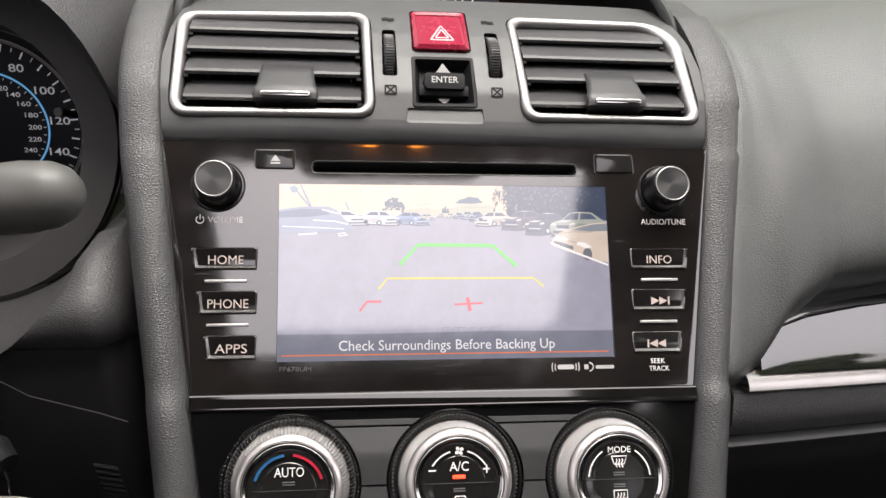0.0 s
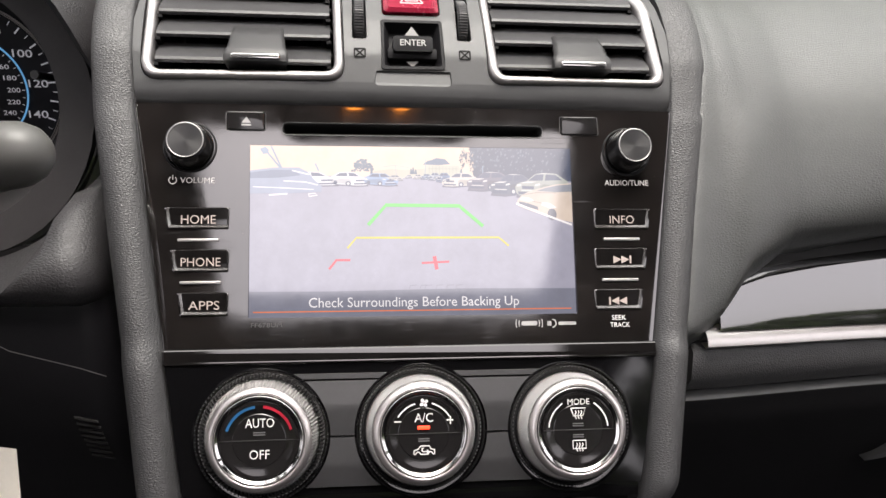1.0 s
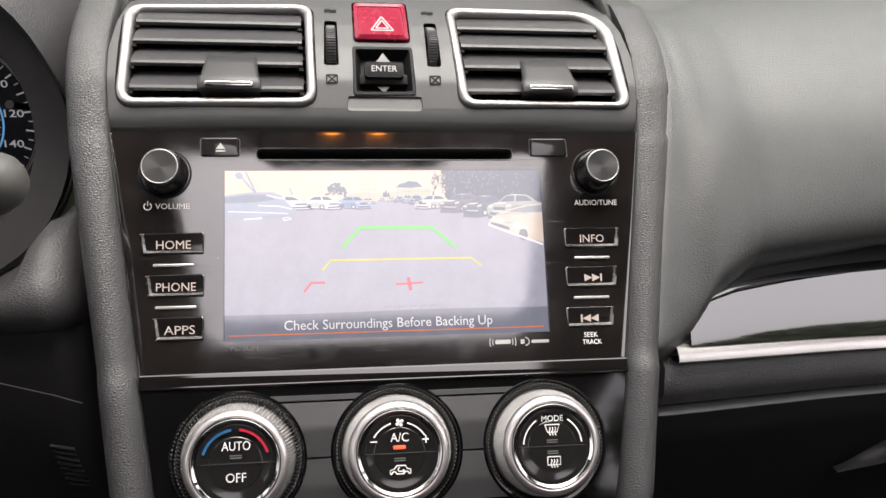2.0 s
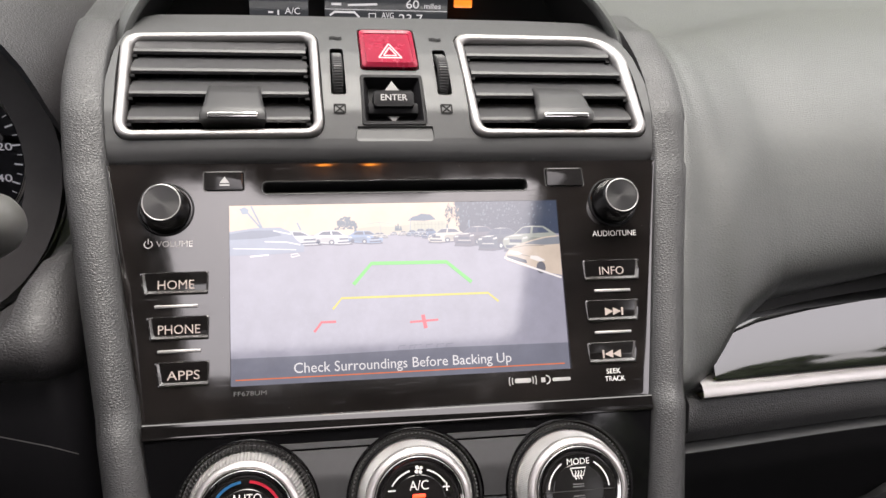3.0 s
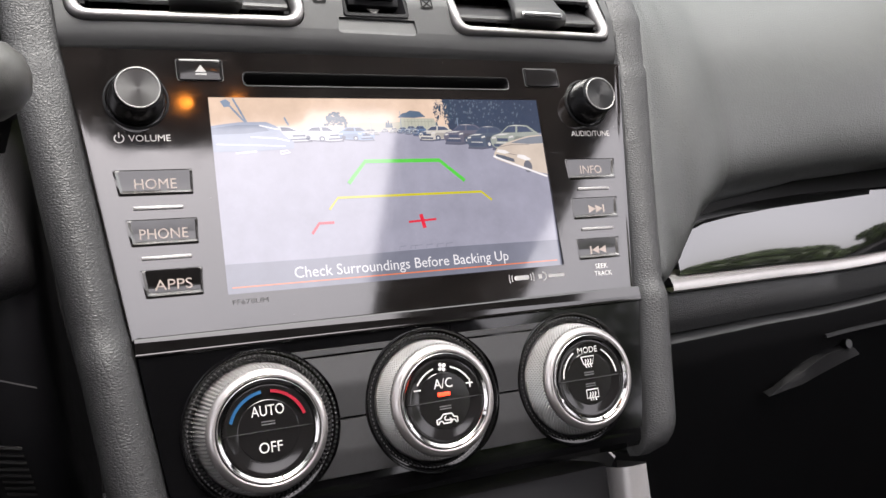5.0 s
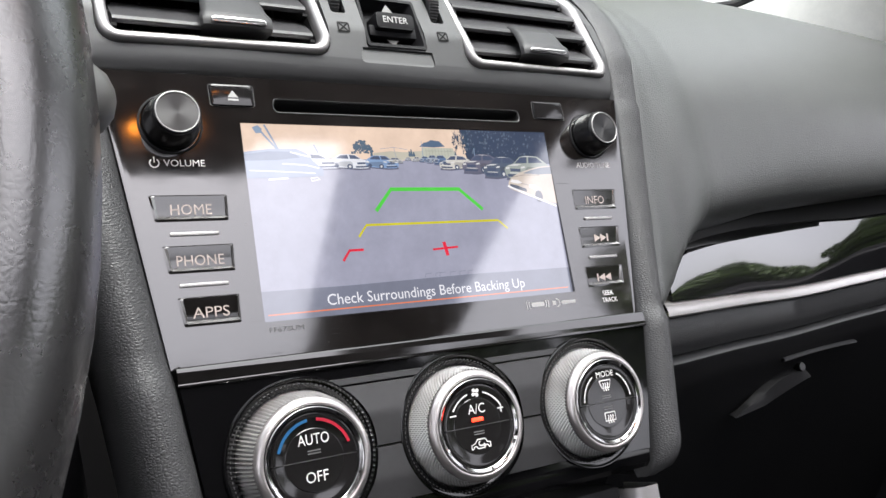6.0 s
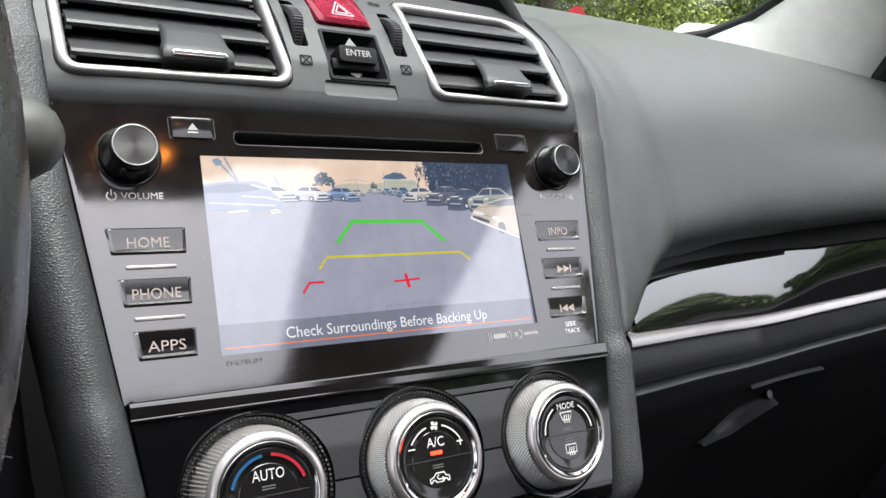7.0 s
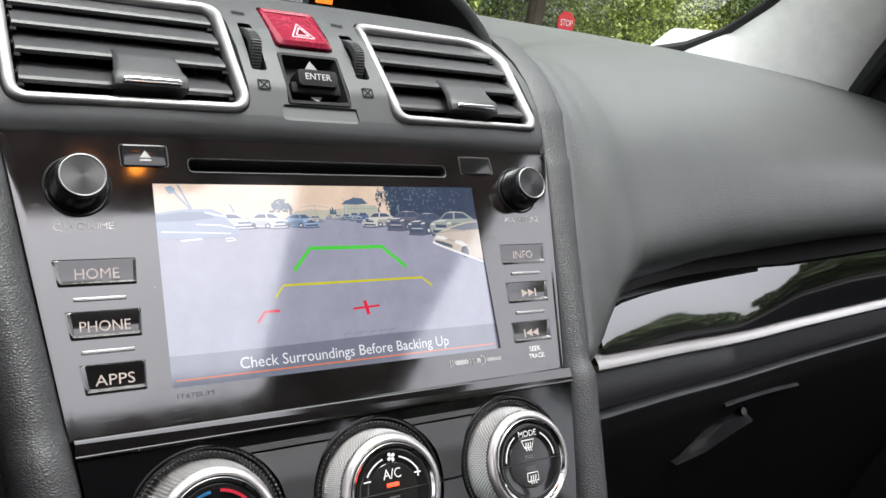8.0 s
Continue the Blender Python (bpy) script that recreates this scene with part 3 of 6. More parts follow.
def meet(p, x):
    """Brings the pad's first columns to the depth of the border beside them."""
    near = border_depth(p.y) - 4.4 * border_crest(p.y) + (lerp(p.y, [40, 78], [3.0, 2.2]) if x < 10 else 1.2)
    if x >= 10:  # beside the vents the pad runs on without a fold
        level = lerp(p.y, [z for _, z in fold_mm], [y for y, _ in fold_mm]) - 1.6
        near += (level - near) * lerp(p.y, [30, 78], [0.0, 1.0])
    f = lerp(p.y, [-57, -44, 160, 178], [0.0, 1.0, 1.0, 0.0])
    return p.x + (near - p.x) * f


def pad_rows(flip, first_shift):
    cols = []
    for x, prof in stations:
        fine = smooth_curve(prof, 4)
        cols.append([((border_x(p.y) + first_shift + x) if x < 100 else x, meet(p, x) if x < 100 else p.x, p.y) for p in fine])
    rows = []
    for j in range(len(cols[0])):
        pts = np.array([c[j] for c in cols])
        at = np.concatenate([np.linspace(a, b, 6, endpoint=False) for a, b in zip(pts[:-1, 0], pts[1:, 0])] + [pts[-1:, 0]])
        deep, high = monotone(pts[:, 0], pts[:, 1], at), monotone(pts[:, 0], pts[:, 2], at)
        for _ in range(6 if pts[0, 2] < 45 else int(lerp(pts[0, 2], [45, 85], [6, 48]))):  # eases the bends between the sections
            for v in (deep, high):
                v[7:-2] = 0.25 * v[6:-3] + 0.5 * v[7:-2] + 0.25 * v[8:-1]
        rows.append(list(zip((flip * at).tolist(), deep.tolist(), high.tolist())))
    return rows


bm = grid(bmesh.new(), pad_rows(1, 7.0))
part("pad", bm, leather_pad, dash, "soft dark grey pad with a leather grain", smooth=60)

# the padded borders on both sides of the stack
for side in (1, -1):
    rows = []
    for z in np.linspace(-131, 250 if side < 0 else 176, 80):
        e = border_x(z)
        y0 = border_depth(z)
        wide = 19.0 if side > 0 else 19.5
        crest = border_crest(z) * (lerp(z, [-60, 10], [1.0, 0.62]) if side > 0 else 1.0)
        round_off = max(0.0, (-115 - z) / 16.0)
        squeeze = math.sqrt(max(0.0, 1 - round_off * round_off))
        section = [(-5, 11), (-0.6, 9), (-0.2, 0.5), (1.2, -2.6), (4, -5.4), (8, -7.4), (12, -8.0), (16, -6.8), (19.5, -3.2), (22, 2.5), (23, 10), (23, 24), (22, 50), (18, 85)]
        rows.append([(side * (e + 0.4 + sx * wide / 23.0 * (0.35 + 0.65 * squeeze)), y0 + (sy if sy > 3 else sy * squeeze * crest + (1 - squeeze) * 6), z) for sx, sy in section])
    part("border", grid(bmesh.new(), rows), leather, dash, "leather-grained padded border of the centre stack", smooth=60)

# recess, glossy inlay, bright strip and glovebox on the passenger's side: bands that follow the dashboard's front


SPREAD = np.linspace(-0.09, 0.09, 31)


def front_y(x):
    """The dashboard's front, a soft bend towards the door."""
    return sum(lerp(x + d, [0.0, 0.1, 0.15, 0.34, 0.5, 0.8, 0.9], [-0.055, -0.029, -0.015, 0.0365, 0.05, 0.06, 0.062]) for d in SPREAD) / 31


BAND_X = np.concatenate([np.linspace(0.141, 0.152, 6), np.linspace(0.1545, 0.2, 24), np.linspace(0.21, 0.74, 34)])


def band(name, section, mat, label, xs=BAND_X):
    """section(x): rows of (offset from the dashboard's front, height) at a place across the car."""
    rows = []
    for x in xs:
        row = []
        for off, z in section(x):
            y, s = to_stack(front_y(x) + off, z)
            row.append((x * 1000, y, s))
        rows.append(row)
    return part(name, grid(bmesh.new(), rows), mat, dash, label, smooth=50)


def strip_top(x):
    return sum(lerp(x + d * 0.6, [0.08, 0.14, 0.34, 0.45, 0.57, 0.75, 0.81], [0.963, 0.9545, 0.9295, 0.9302, 0.934, 0.941, 0.943]) for d in SPREAD) / 31


def inlay_top(x):
    return lerp(x, [0.150, 0.1555, 0.1562, 0.160, 0.165, 0.172, 0.188, 0.22, 0.28, 0.35, 0.42, 0.5, 0.56, 0.75], [0.9535, 0.9535, 0.964, 0.9675, 0.970, 0.9722, 0.974, 0.974, 0.9716, 0.9694, 0.9698, 0.9725, 0.9745, 0.98])


def inlay_lean(x):
    """The inlay stands more upright towards the door."""
    return lerp(x, [0.27, 0.34, 0.42, 0.5], [1.0, 0.9, 0.52, 0.45])


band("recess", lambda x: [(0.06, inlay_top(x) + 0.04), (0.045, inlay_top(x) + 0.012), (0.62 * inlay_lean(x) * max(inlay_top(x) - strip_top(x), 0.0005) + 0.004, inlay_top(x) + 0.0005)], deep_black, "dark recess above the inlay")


def inlay_section(x):
    low, high = strip_top(x), inlay_top(x)
    h = max(high - low, 0.0005)
    lean = inlay_lean(x)
    return [(0.63 * lean * h + 0.006, high + 0.001)] + [(0.0005 + h * lean * (0.45 * k + 0.18 * k * k), low + h * k) for k in np.linspace(1.0, 0.0, 9)] + [(0.006, low - 0.001)]


band("inlay", inlay_section, piano_inlay, "glossy piano black inlay", BAND_X[BAND_X > 0.1561])
band("bright_strip", lambda x: [(0.008, strip_top(x)), (0.0005, strip_top(x) - 0.0012), (-0.003, strip_top(x) - 0.0038), (-0.0042, strip_top(x) - 0.0064), (-0.0026, strip_top(x) - 0.0082), (0.006, strip_top(x) - 0.0088)], strip_silver,
     "satin silver trim strip", BAND_X[BAND_X > 0.1455])
band("lower_pad", lambda x: [(0.006, strip_top(x) - 0.008), (-0.001, strip_top(x) - 0.0115), (-0.004, strip_top(x) - 0.025), (0.0, strip_top(x) - 0.034), (0.012, strip_top(x) - 0.0375)], leather,
     "grained pad under the trim strip")
band("glovebox_lid", lambda x: [(0.008, strip_top(x) - 0.0375), (0.0, strip_top(x) - 0.0385), (-0.002, strip_top(x) - 0.041), (0.0, strip_top(x) - 0.06), (0.008, strip_top(x) - 0.10), (0.02, strip_top(x) - 0.16), (0.06, strip_top(x) - 0.3), (0.1, 0.3)],
     black_plastic, "dark glovebox lid")
band("lid_edge", lambda x: [(0.006, strip_top(x) - 0.0370), (-0.0015, strip_top(x) - 0.0374), (-0.0032, strip_top(x) - 0.0386), (-0.0018, strip_top(x) - 0.0396), (0.004, strip_top(x) - 0.04)], satin_grey,
     "thin grey edge of the glovebox lid")
# glovebox handle: a long lip over a scooped wedge, with a small lock
rows = []
for x in np.linspace(0.288, 0.385, 14):
    u = (x - 0.288) / 0.097
    low, high, k = lerp(u, [0, 1], [0.8385, 0.8515]), lerp(u, [0, 0.5, 0.62, 0.92, 1], [0.8386, 0.8545, 0.857, 0.8575, 0.8535]), min(1.0, 0.05 + 3 * u)
    rows.append([(x * 1000, *to_stack(front_y(x) + o, z)) for o, z in ((0.004, high + 0.001 * k), (-0.002 * k, high), (-0.004 * k, (low + high) / 2), (-0.006 * k, low), (-0.003 * k, low - 0.001 * k), (0.006, low - 0.0015 * k))])
handle = part("handle", grid(bmesh.new(), rows), black_plastic, dash, "scooped dark glovebox handle", smooth=50)
rows = []
for x in np.linspace(0.340, 0.452, 14):
    z = lerp(x, [0.340, 0.452], [0.8725, 0.8685])
    rows.append([(x * 1000, *to_stack(front_y(x) + o, z + dz)) for o, dz in ((0.006, 0.002), (-0.002, 0.0012), (-0.0035, 0.0), (-0.002, -0.001), (0.008, -0.0014))])
part("lip", grid(bmesh.new(), rows), dark_plastic, handle, "grey lip over the handle", smooth=50)
lx, (ly, lz) = 0.372, to_stack(front_y(0.372) - 0.002, 0.8605)
bm = turned(bmesh.new(), lx * 1000, lz, [(3.6, ly + 6), (3.6, ly), (3.2, ly - 1.2), (0.5, ly - 1.2)], 20)
part("lock", bm, brushed_dark, handle, "small bright lock")

# top of the dashboard behind the stack and on the driver's side
rows = []
for x in np.linspace(-0.75, 0.16, 20):
    rows.append([(x * 1000, *to_stack(y, z)) for y, z in ((0.30, 1.10), (0.33, 1.118), (0.45, 1.120), (0.64, 1.095))])
part("top", grid(bmesh.new(), rows), leather_pad, dash, "soft dark top behind the hood", smooth=60)

# hood over the small upper display
hood = thing("display_hood", (0, 100, 150), "dark hood round the upper information display", "hood")
arch = [(0.130, 0.094, 1.096), (0.125, 0.10, 1.112), (0.114, 0.113, 1.128), (0.094, 0.13, 1.147), (0.06, 0.143, 1.162), (0.0, 0.15, 1.168)]
arch = [tuple(p) for p in smooth_curve(arch, 5)]
arch = arch + [(-x, y, z) for x, y, z in reversed(arch[:-1])]


def arch_row(wide, y_at, low):
    return [(x * wide * 1000, *to_stack(y_at(y), 1.09 + (z - 1.09) * low)) for x, y, z in arch]


bm = grid(bmesh.new(), [arch_row(1.0, lambda y: y + 0.008, 0.98), arch_row(1.0, lambda y: y, 1.0), arch_row(1.02, lambda y: y - 0.002, 1.04), arch_row(1.05, lambda y: y + 0.004, 1.07),
                        arch_row(1.1, lambda y: y + 0.03, 1.06), arch_row(1.16, lambda y: y + 0.09, 0.9), arch_row(1.2, lambda y: 0.34, 0.25)])
part("cover", bm, leather_pad, hood, "dark grained hood cover", smooth=60)
part("lining", grid(bmesh.new(), [arch_row(1.0, lambda y: y + 0.006, 0.98), arch_row(0.97, lambda y: 0.2, 0.96)]), deep_black, hood, "black lining")
bm = grid(bmesh.new(), [[(x, *to_stack(y, z)) for y, z in ((0.10, 1.085), (0.14, 1.09), (0.185, 1.092), (0.20, 1.15), (0.21, 1.18))] for x in np.linspace(-140, 140, 9)])
part("well", bm, deep_black, hood, "black well in front of the display")


def upright(bm, y):
    """Turns x and height, both in millimetres, into a face standing upright in the hood."""
    for v in bm.verts:
        d, h = to_stack(y, v.co.z / 1000)
        v.co = Vector((v.co.x, d, h))
    return bm


def upper_text(words, x, z, w, h, parent):
    made = lettering("lettering", words, x, z, 0.0, w, h, mfd_ink, parent, surface=lambda px, pz: 0.0)
    off = BASE[parent.name]
    for v in made.data.vertices:
        d, h2 = to_stack(0.1774, (v.co.z * 1000 + off.z) / 1000)
        v.co = Vector((v.co.x, (d - off.y) / 1000, (h2 - off.z) / 1000))


mfd_ink = material("display_ink", (0.3, 0.3, 0.3), 0.4, emit=(0.9, 0.92, 0.95), power=0.7 * GLOW)
pane_glow = lit("upper_display_glow", (0.045, 0.05, 0.055), GLOW)
left_pane = part("display_pane", upright(flat_shape(bmesh.new(), [(-73, 1095), (-38, 1095), (-38, 1140), (-73, 1140)], 0), 0.178), pane_glow, hood, "dim climate readout pane")
right_pane = part("display_pane", upright(flat_shape(bmesh.new(), [(-28, 1095), (48, 1095), (48, 1140), (-28, 1140)], 0), 0.178), pane_glow, hood, "dim trip computer pane")
upper_text("A/C", -47.5, 1113, 9, 3.8, left_pane)
upper_text("60", 26, 1118.5, 8, 5.0, right_pane)
upper_text("miles", 38.5, 1117.6, 10.5, 3.2, right_pane)
upper_text("AVG", 10.5, 1111.6, 7.5, 3.4, right_pane)
upper_text("23.7", 25, 1109.8, 15, 5.4, right_pane)
bm = bmesh.new()
for pts, w in (([(-62, 1112), (-59, 1112)], 1.0), ([(-56, 1110.4), (-56, 1113.4)], 1.0), ([(-53, 1108.6), (-43, 1108.6)], 0.5)):
    flat_line(bm, pts, w, 0)
part("symbol", upright(bm, 0.1774), mfd_ink, left_pane)
bm = bmesh.new()
for pts, w in (([(-25, 1111), (-22, 1113), (-10, 1113), (-7, 1110)], 1.2), ([(-1, 1108), (-1, 1112.5), (3, 1112.5), (3, 1108)], 0.6), ([(-28, 1114.6), (48, 1114.6)], 0.3), ([(-24, 1117.6), (-18, 1117.6)], 1.4), ([(-14, 1117.2), (4, 1118.0)], 1.2)):
    flat_line(bm, pts, w, 0)
part("symbol", upright(bm, 0.1774), mfd_ink, right_pane)
bm = upright(flat_shape(bmesh.new(), rounded([(52, 1117.2), (63.5, 1117.2), (63.5, 1122), (52, 1122)], 0.8), 0), 0.1774)
part("warning_lamp", bm, lit("orange_lamp", (1.0, 0.2, 0.02), 2 * GLOW), hood, "small orange warning lamp")

# ---------------------------------------------------------------- vent fascia
fascia = thing("vent_fascia", (0, 10, 64), "satin grey fascia holding two air vents and switches", "fascia")
zs_side = np.linspace(66, 154, 14)
outline = [(edge_x(z), z) for z in zs_side]
outline = rounded([(-edge_x(64.6), 64.6), (edge_x(64.6), 64.6)], 0.1, 1) + outline + [(116, 156)] + [(x, 156.0) for x in (60, 0, -60)] + [(-116, 156)] + [(-x, z) for x, z in reversed(outline)]
L_OUT = rounded([(-128.2, 75.5), (-33.3, 75.5), (-35.2, 141), (-130, 139)], [9, 9, 9, 9], 6)
L_IN = rounded([(-123.5, 80), (-38.0, 80), (-39.6, 136), (-124.5, 134.5)], [5, 5, 5, 5], 6)
R_OUT = [(-x * 1.0, z) for x, z in reversed(rounded([(-128.6, 76.5), (-37.6, 75.2), (-35.6, 141.5), (-127, 142)], [7, 9, 9, 20], 6))]
R_IN = [(-x * 1.0, z) for x, z in reversed(rounded([(-123, 80), (-42.5, 79.8), (-40.4, 136.2), (-120, 137.3)], [4, 5, 5, 15], 6))]
HAZ = rounded([(-14.7, 113.2), (14.9, 113.2), (15.2, 145), (-14.4, 144.6)], 2.5)
ENT = rounded([(-15.4, 81.5), (16.0, 81.8), (15.3, 110), (-15.3, 110)], 1.5)
SCOOP = rounded([(-19.2, 73.6), (19.4, 73.6), (18.4, 81.1), (-17.8, 81.1)], [3, 3, 0.6, 0.6])
WHL_L = rounded([(-29.6, 98.2), (-22.2, 98.2), (-22.6, 128), (-29.2, 128)], 1.8)
WHL_R = [(-x + 0.2, z) for x, z in reversed(WHL_L)]
hole_l = [(x - (0.45 if x < -80 else -0.45), z - (0.45 if z < 105 else -0.45)) for x, z in L_OUT]
hole_r = [(x - (0.45 if x < 80 else -0.45), z - (0.45 if z < 105 else -0.45)) for x, z in R_OUT]
bm = plate(bmesh.new(), outline, [hole_l, hole_r, HAZ, ENT, SCOOP, WHL_L, WHL_R], face_y, 9.0, 2.0)
part("faceplate", bm, satin_grey, fascia, "satin grey plastic face", smooth=40)
# shallow scoop under the rocker
bm = rings(bmesh.new(), [[(x, face_y(x, z), z) for x, z in SCOOP], [(x * 0.985, face_y(x, z) + 0.2 + 0.13 * (z - 73.6), 77.4 + (z - 77.4) * 0.94) for x, z in SCOOP]], True)
part("lip", bm, satin_grey, fascia, "smooth scoop under the rocker")

vent_slats = [126.5, 113.5, 100.0, 86.0]


def air_vent(label, out, inn, x0, x1, skew, tab_x):
    """An air vent: bright surround, four blades, a sliding tab and a dark duct behind."""
    vent = thing("air_vent", ((x0 + x1) / 2, 10, 76), label, "air vent", "air vents of the centre stack")

    def ring_at(f, dy):
        return [(a[0] * (1 - f) + b[0] * f, face_y(a[0], a[1]) + dy, a[1] * (1 - f) + b[1] * f) for a, b in zip(out, inn)]

    bm = rings(bmesh.new(), [ring_at(0.0, 4.0), ring_at(0.03, -1.2), ring_at(0.2, -2.4), ring_at(0.5, -2.7), ring_at(0.8, -2.0), ring_at(0.97, -0.6), ring_at(1.0, 4.0)])
    part("surround", bm, silver, vent, "satin silver surround", smooth=50)
    bm = rings(bmesh.new(), [ring_at(0.99, 3.0), ring_at(1.03, 14.0), ring_at(1.03, 46.0)], True)
    part("duct", bm, deep_black, vent, "black duct")
    for i, z in enumerate(vent_slats):
        left, right = x0 + skew(z)[0] + 1.2, x1 + skew(z)[1] - 1.2
        bm = bmesh.new()
        prof = [(3.0, -1.6), (2.0, -0.6), (2.2, 0.8), (3.4, 2.2), (13, 12.2), (15, 12.2), (16, 10.6), (6.5, 1.4), (4.4, -1.4)]
        rings(bm, [[(x, face_y(80, z) + py, z + pz) for py, pz in prof] for x in (left, left + 1.5, right - 1.5, right)], True, True)
        blade = part("blade", bm, slat_grey, vent, smooth=30)
        for x in (left + 0.5, right - 0.5):  # dark notch plates at both ends
            notch = slab(bmesh.new(), [(x - 1.1, z - 3.6), (x + 1.1, z - 3.6), (x + 1.1, z - 2.2), (x - 1.1, z - 2.2)], face_y(80, z) + 2.2, face_y(80, z) + 9.0)
            part("notch", notch, black_plastic, blade)
        for x in (left - 0.8, right - 0.6):
            pin = turned(bmesh.new(), 0, 0, [(1.3, 0), (1.3, 1.4), (0.1, 1.4)], 10)
            for v in pin.verts:
                v.co = Vector((x + v.co.y, face_y(80, z) + 8 + v.co.x, z + 4.5 + v.co.z))
            part("pivot", pin, dark_plastic, blade)
    for k in range(7):
        x = x0 + (x1 - x0) * (k + 0.5) / 7
        part("vane", box(bmesh.new(), x - 0.7, x + 0.7, face_y(80, 105) + 29, face_y(80, 105) + 42, 82, 134, 0.3), deep_black, vent)
    # tab: a curved plate that narrows upwards, with a bright insert along its lower edge
    rows = []
    for w, z, dy in ((12.0, 104.5, 10.0), (12.3, 104.2, 4.0), (12.9, 97.5, -1.6), (13.8, 90.6, -5.2), (14.9, 88.4, -6.6), (15.2, 85.4, -7.4), (15.0, 82.9, -7.0), (14.2, 82.2, -3.6), (13.6, 82.9, 4.0)):
        xs = [-w, -w + 0.7, -w + 2.2, 0, w - 2.2, w - 0.7, w]
        rows.append([(tab_x + x, face_y(80, 96) + dy + (2.5 if i in (0, 6) else 0.5 if i in (1, 5) else 0), z) for i, x in enumerate(xs)])
    tab = part("tab", grid(bmesh.new(), rows), tab_grey, vent, "grey sliding tab", smooth=50)
    ins = rounded([(tab_x - 11.6, 83.6), (tab_x + 11.6, 83.6), (tab_x + 11.2, 85.9), (tab_x - 11.2, 85.9)], 1.0)
    part("insert", slab(bmesh.new(), ins, face_y(80, 96) - 8.4, face_y(80, 96) - 5.7, 0.5), chrome, tab, "bright chrome insert")
    ins = rounded([(tab_x - 10.9, 84.05), (tab_x + 10.9, 84.05), (tab_x + 10.6, 85.3), (tab_x - 10.6, 85.3)], 0.5)
    part("groove", slab(bmesh.new(), ins, face_y(80, 96) - 8.55, face_y(80, 96) - 8.0), tab_grey, tab, "dark groove in the insert")
    return vent


air_vent("air vent with dark blades and a silver surround", L_OUT, L_IN, -123.5, -38.5, lambda z: ((z - 80) * -0.02, (z - 80) * -0.03), -75.0)
air_vent("air vent with dark blades, its silver surround cut at a corner", R_OUT, R_IN, 42, 122.5, lambda z: ((z - 80) * -0.04, -max(0, z - 118) * 0.3), 84.5)

# hazard switch
hazard = thing("hazard_switch", (0, 5, 113), "glossy red hazard warning button", "button")
bm = bmesh.new()


def haz_loop(f, dy):
    return [(x * f + 0.2 * (1 - f), face_y(x, z) + dy, 129 + (z - 129) * f) for x, z in HAZ]


rings(bm, [haz_loop(0.955, 6), haz_loop(0.955, -0.4), haz_loop(0.93, -1.6), haz_loop(0.80, -2.4), haz_loop(0.78, -2.0)], True)
key = part("key", bm, red_plastic, hazard, "translucent red cap", smooth=25)
top_of = lambda x, z: face_y(x, z) - 2.9
for r, w in ((6.3, 0.75), (3.6, 0.7)):
    tri = [(0.6 + r * 1.05 * math.cos(radians(a)), 123.6 + r * 1.1 * math.sin(radians(a))) for a in (90, 210, 330, 90)]
    print_lines("triangle", [tri[0:2], tri[1:3], tri[2:4]], 0, pink_ink, key, w, surface=top_of)

# rocker with ENTER
rocker = thing("display_rocker", (0, 4, 82), "black rocker switch marked ENTER with two arrows", "switch")
bm = bmesh.new()
in_e = [(x * 0.9, 96 + (z - 96) * 0.88) for x, z in ENT]
deep_e = [(x * 0.72, 96 + (z - 96) * 0.66) for x, z in ENT]
rings(bm, [[(x, face_y(x, z) + 5, z) for x, z in ENT], [(x * 0.985, face_y(x, z) - 0.8, 96 + (z - 96) * 0.985) for x, z in ENT], [(x, face_y(x, z) - 0.6, z) for x, z in in_e],
           [(x, face_y(x, z) + 7.0, z) for x, z in deep_e]], True)
part("housing", bm, dark_plastic, rocker, "dark square housing", smooth=25)
bm = bmesh.new()
toggle = [(-9.6, 90.6), (9.8, 90.6), (9.8, 98.4), (-9.6, 98.4)]
slab(bm, rounded(toggle, 1.2), -4.0, 6.0, 0.8)
tog = part("toggle", bm, dark_plastic, rocker, "dark toggle bar")
lettering("lettering", "ENTER", 0.2, 95.0, -4.1, 12.8, 3.1, grey_ink, tog, weight=0.01)
part("hinge", box(bmesh.new(), -12.2, 12.2, -0.8, 5, 88, 93.5, 0.8), dark_plastic, rocker)
bm = flat_shape(bmesh.new(), [(-3.4, 101.2), (3.6, 101.2), (0.1, 106.2)], 0)
for v in bm.verts:
    v.co.y = 2.2 + 0.1 * (v.co.z - 101)
part("arrow", bm, arrow_ink, rocker)
bm = flat_shape(bmesh.new(), [(-3.2, 87.4), (3.4, 87.4), (0.1, 84.0)], 0)
for v in bm.verts:
    v.co.y = 1.2 - 0.35 * (87.5 - v.co.z)
part("arrow", bm, arrow_ink, rocker)

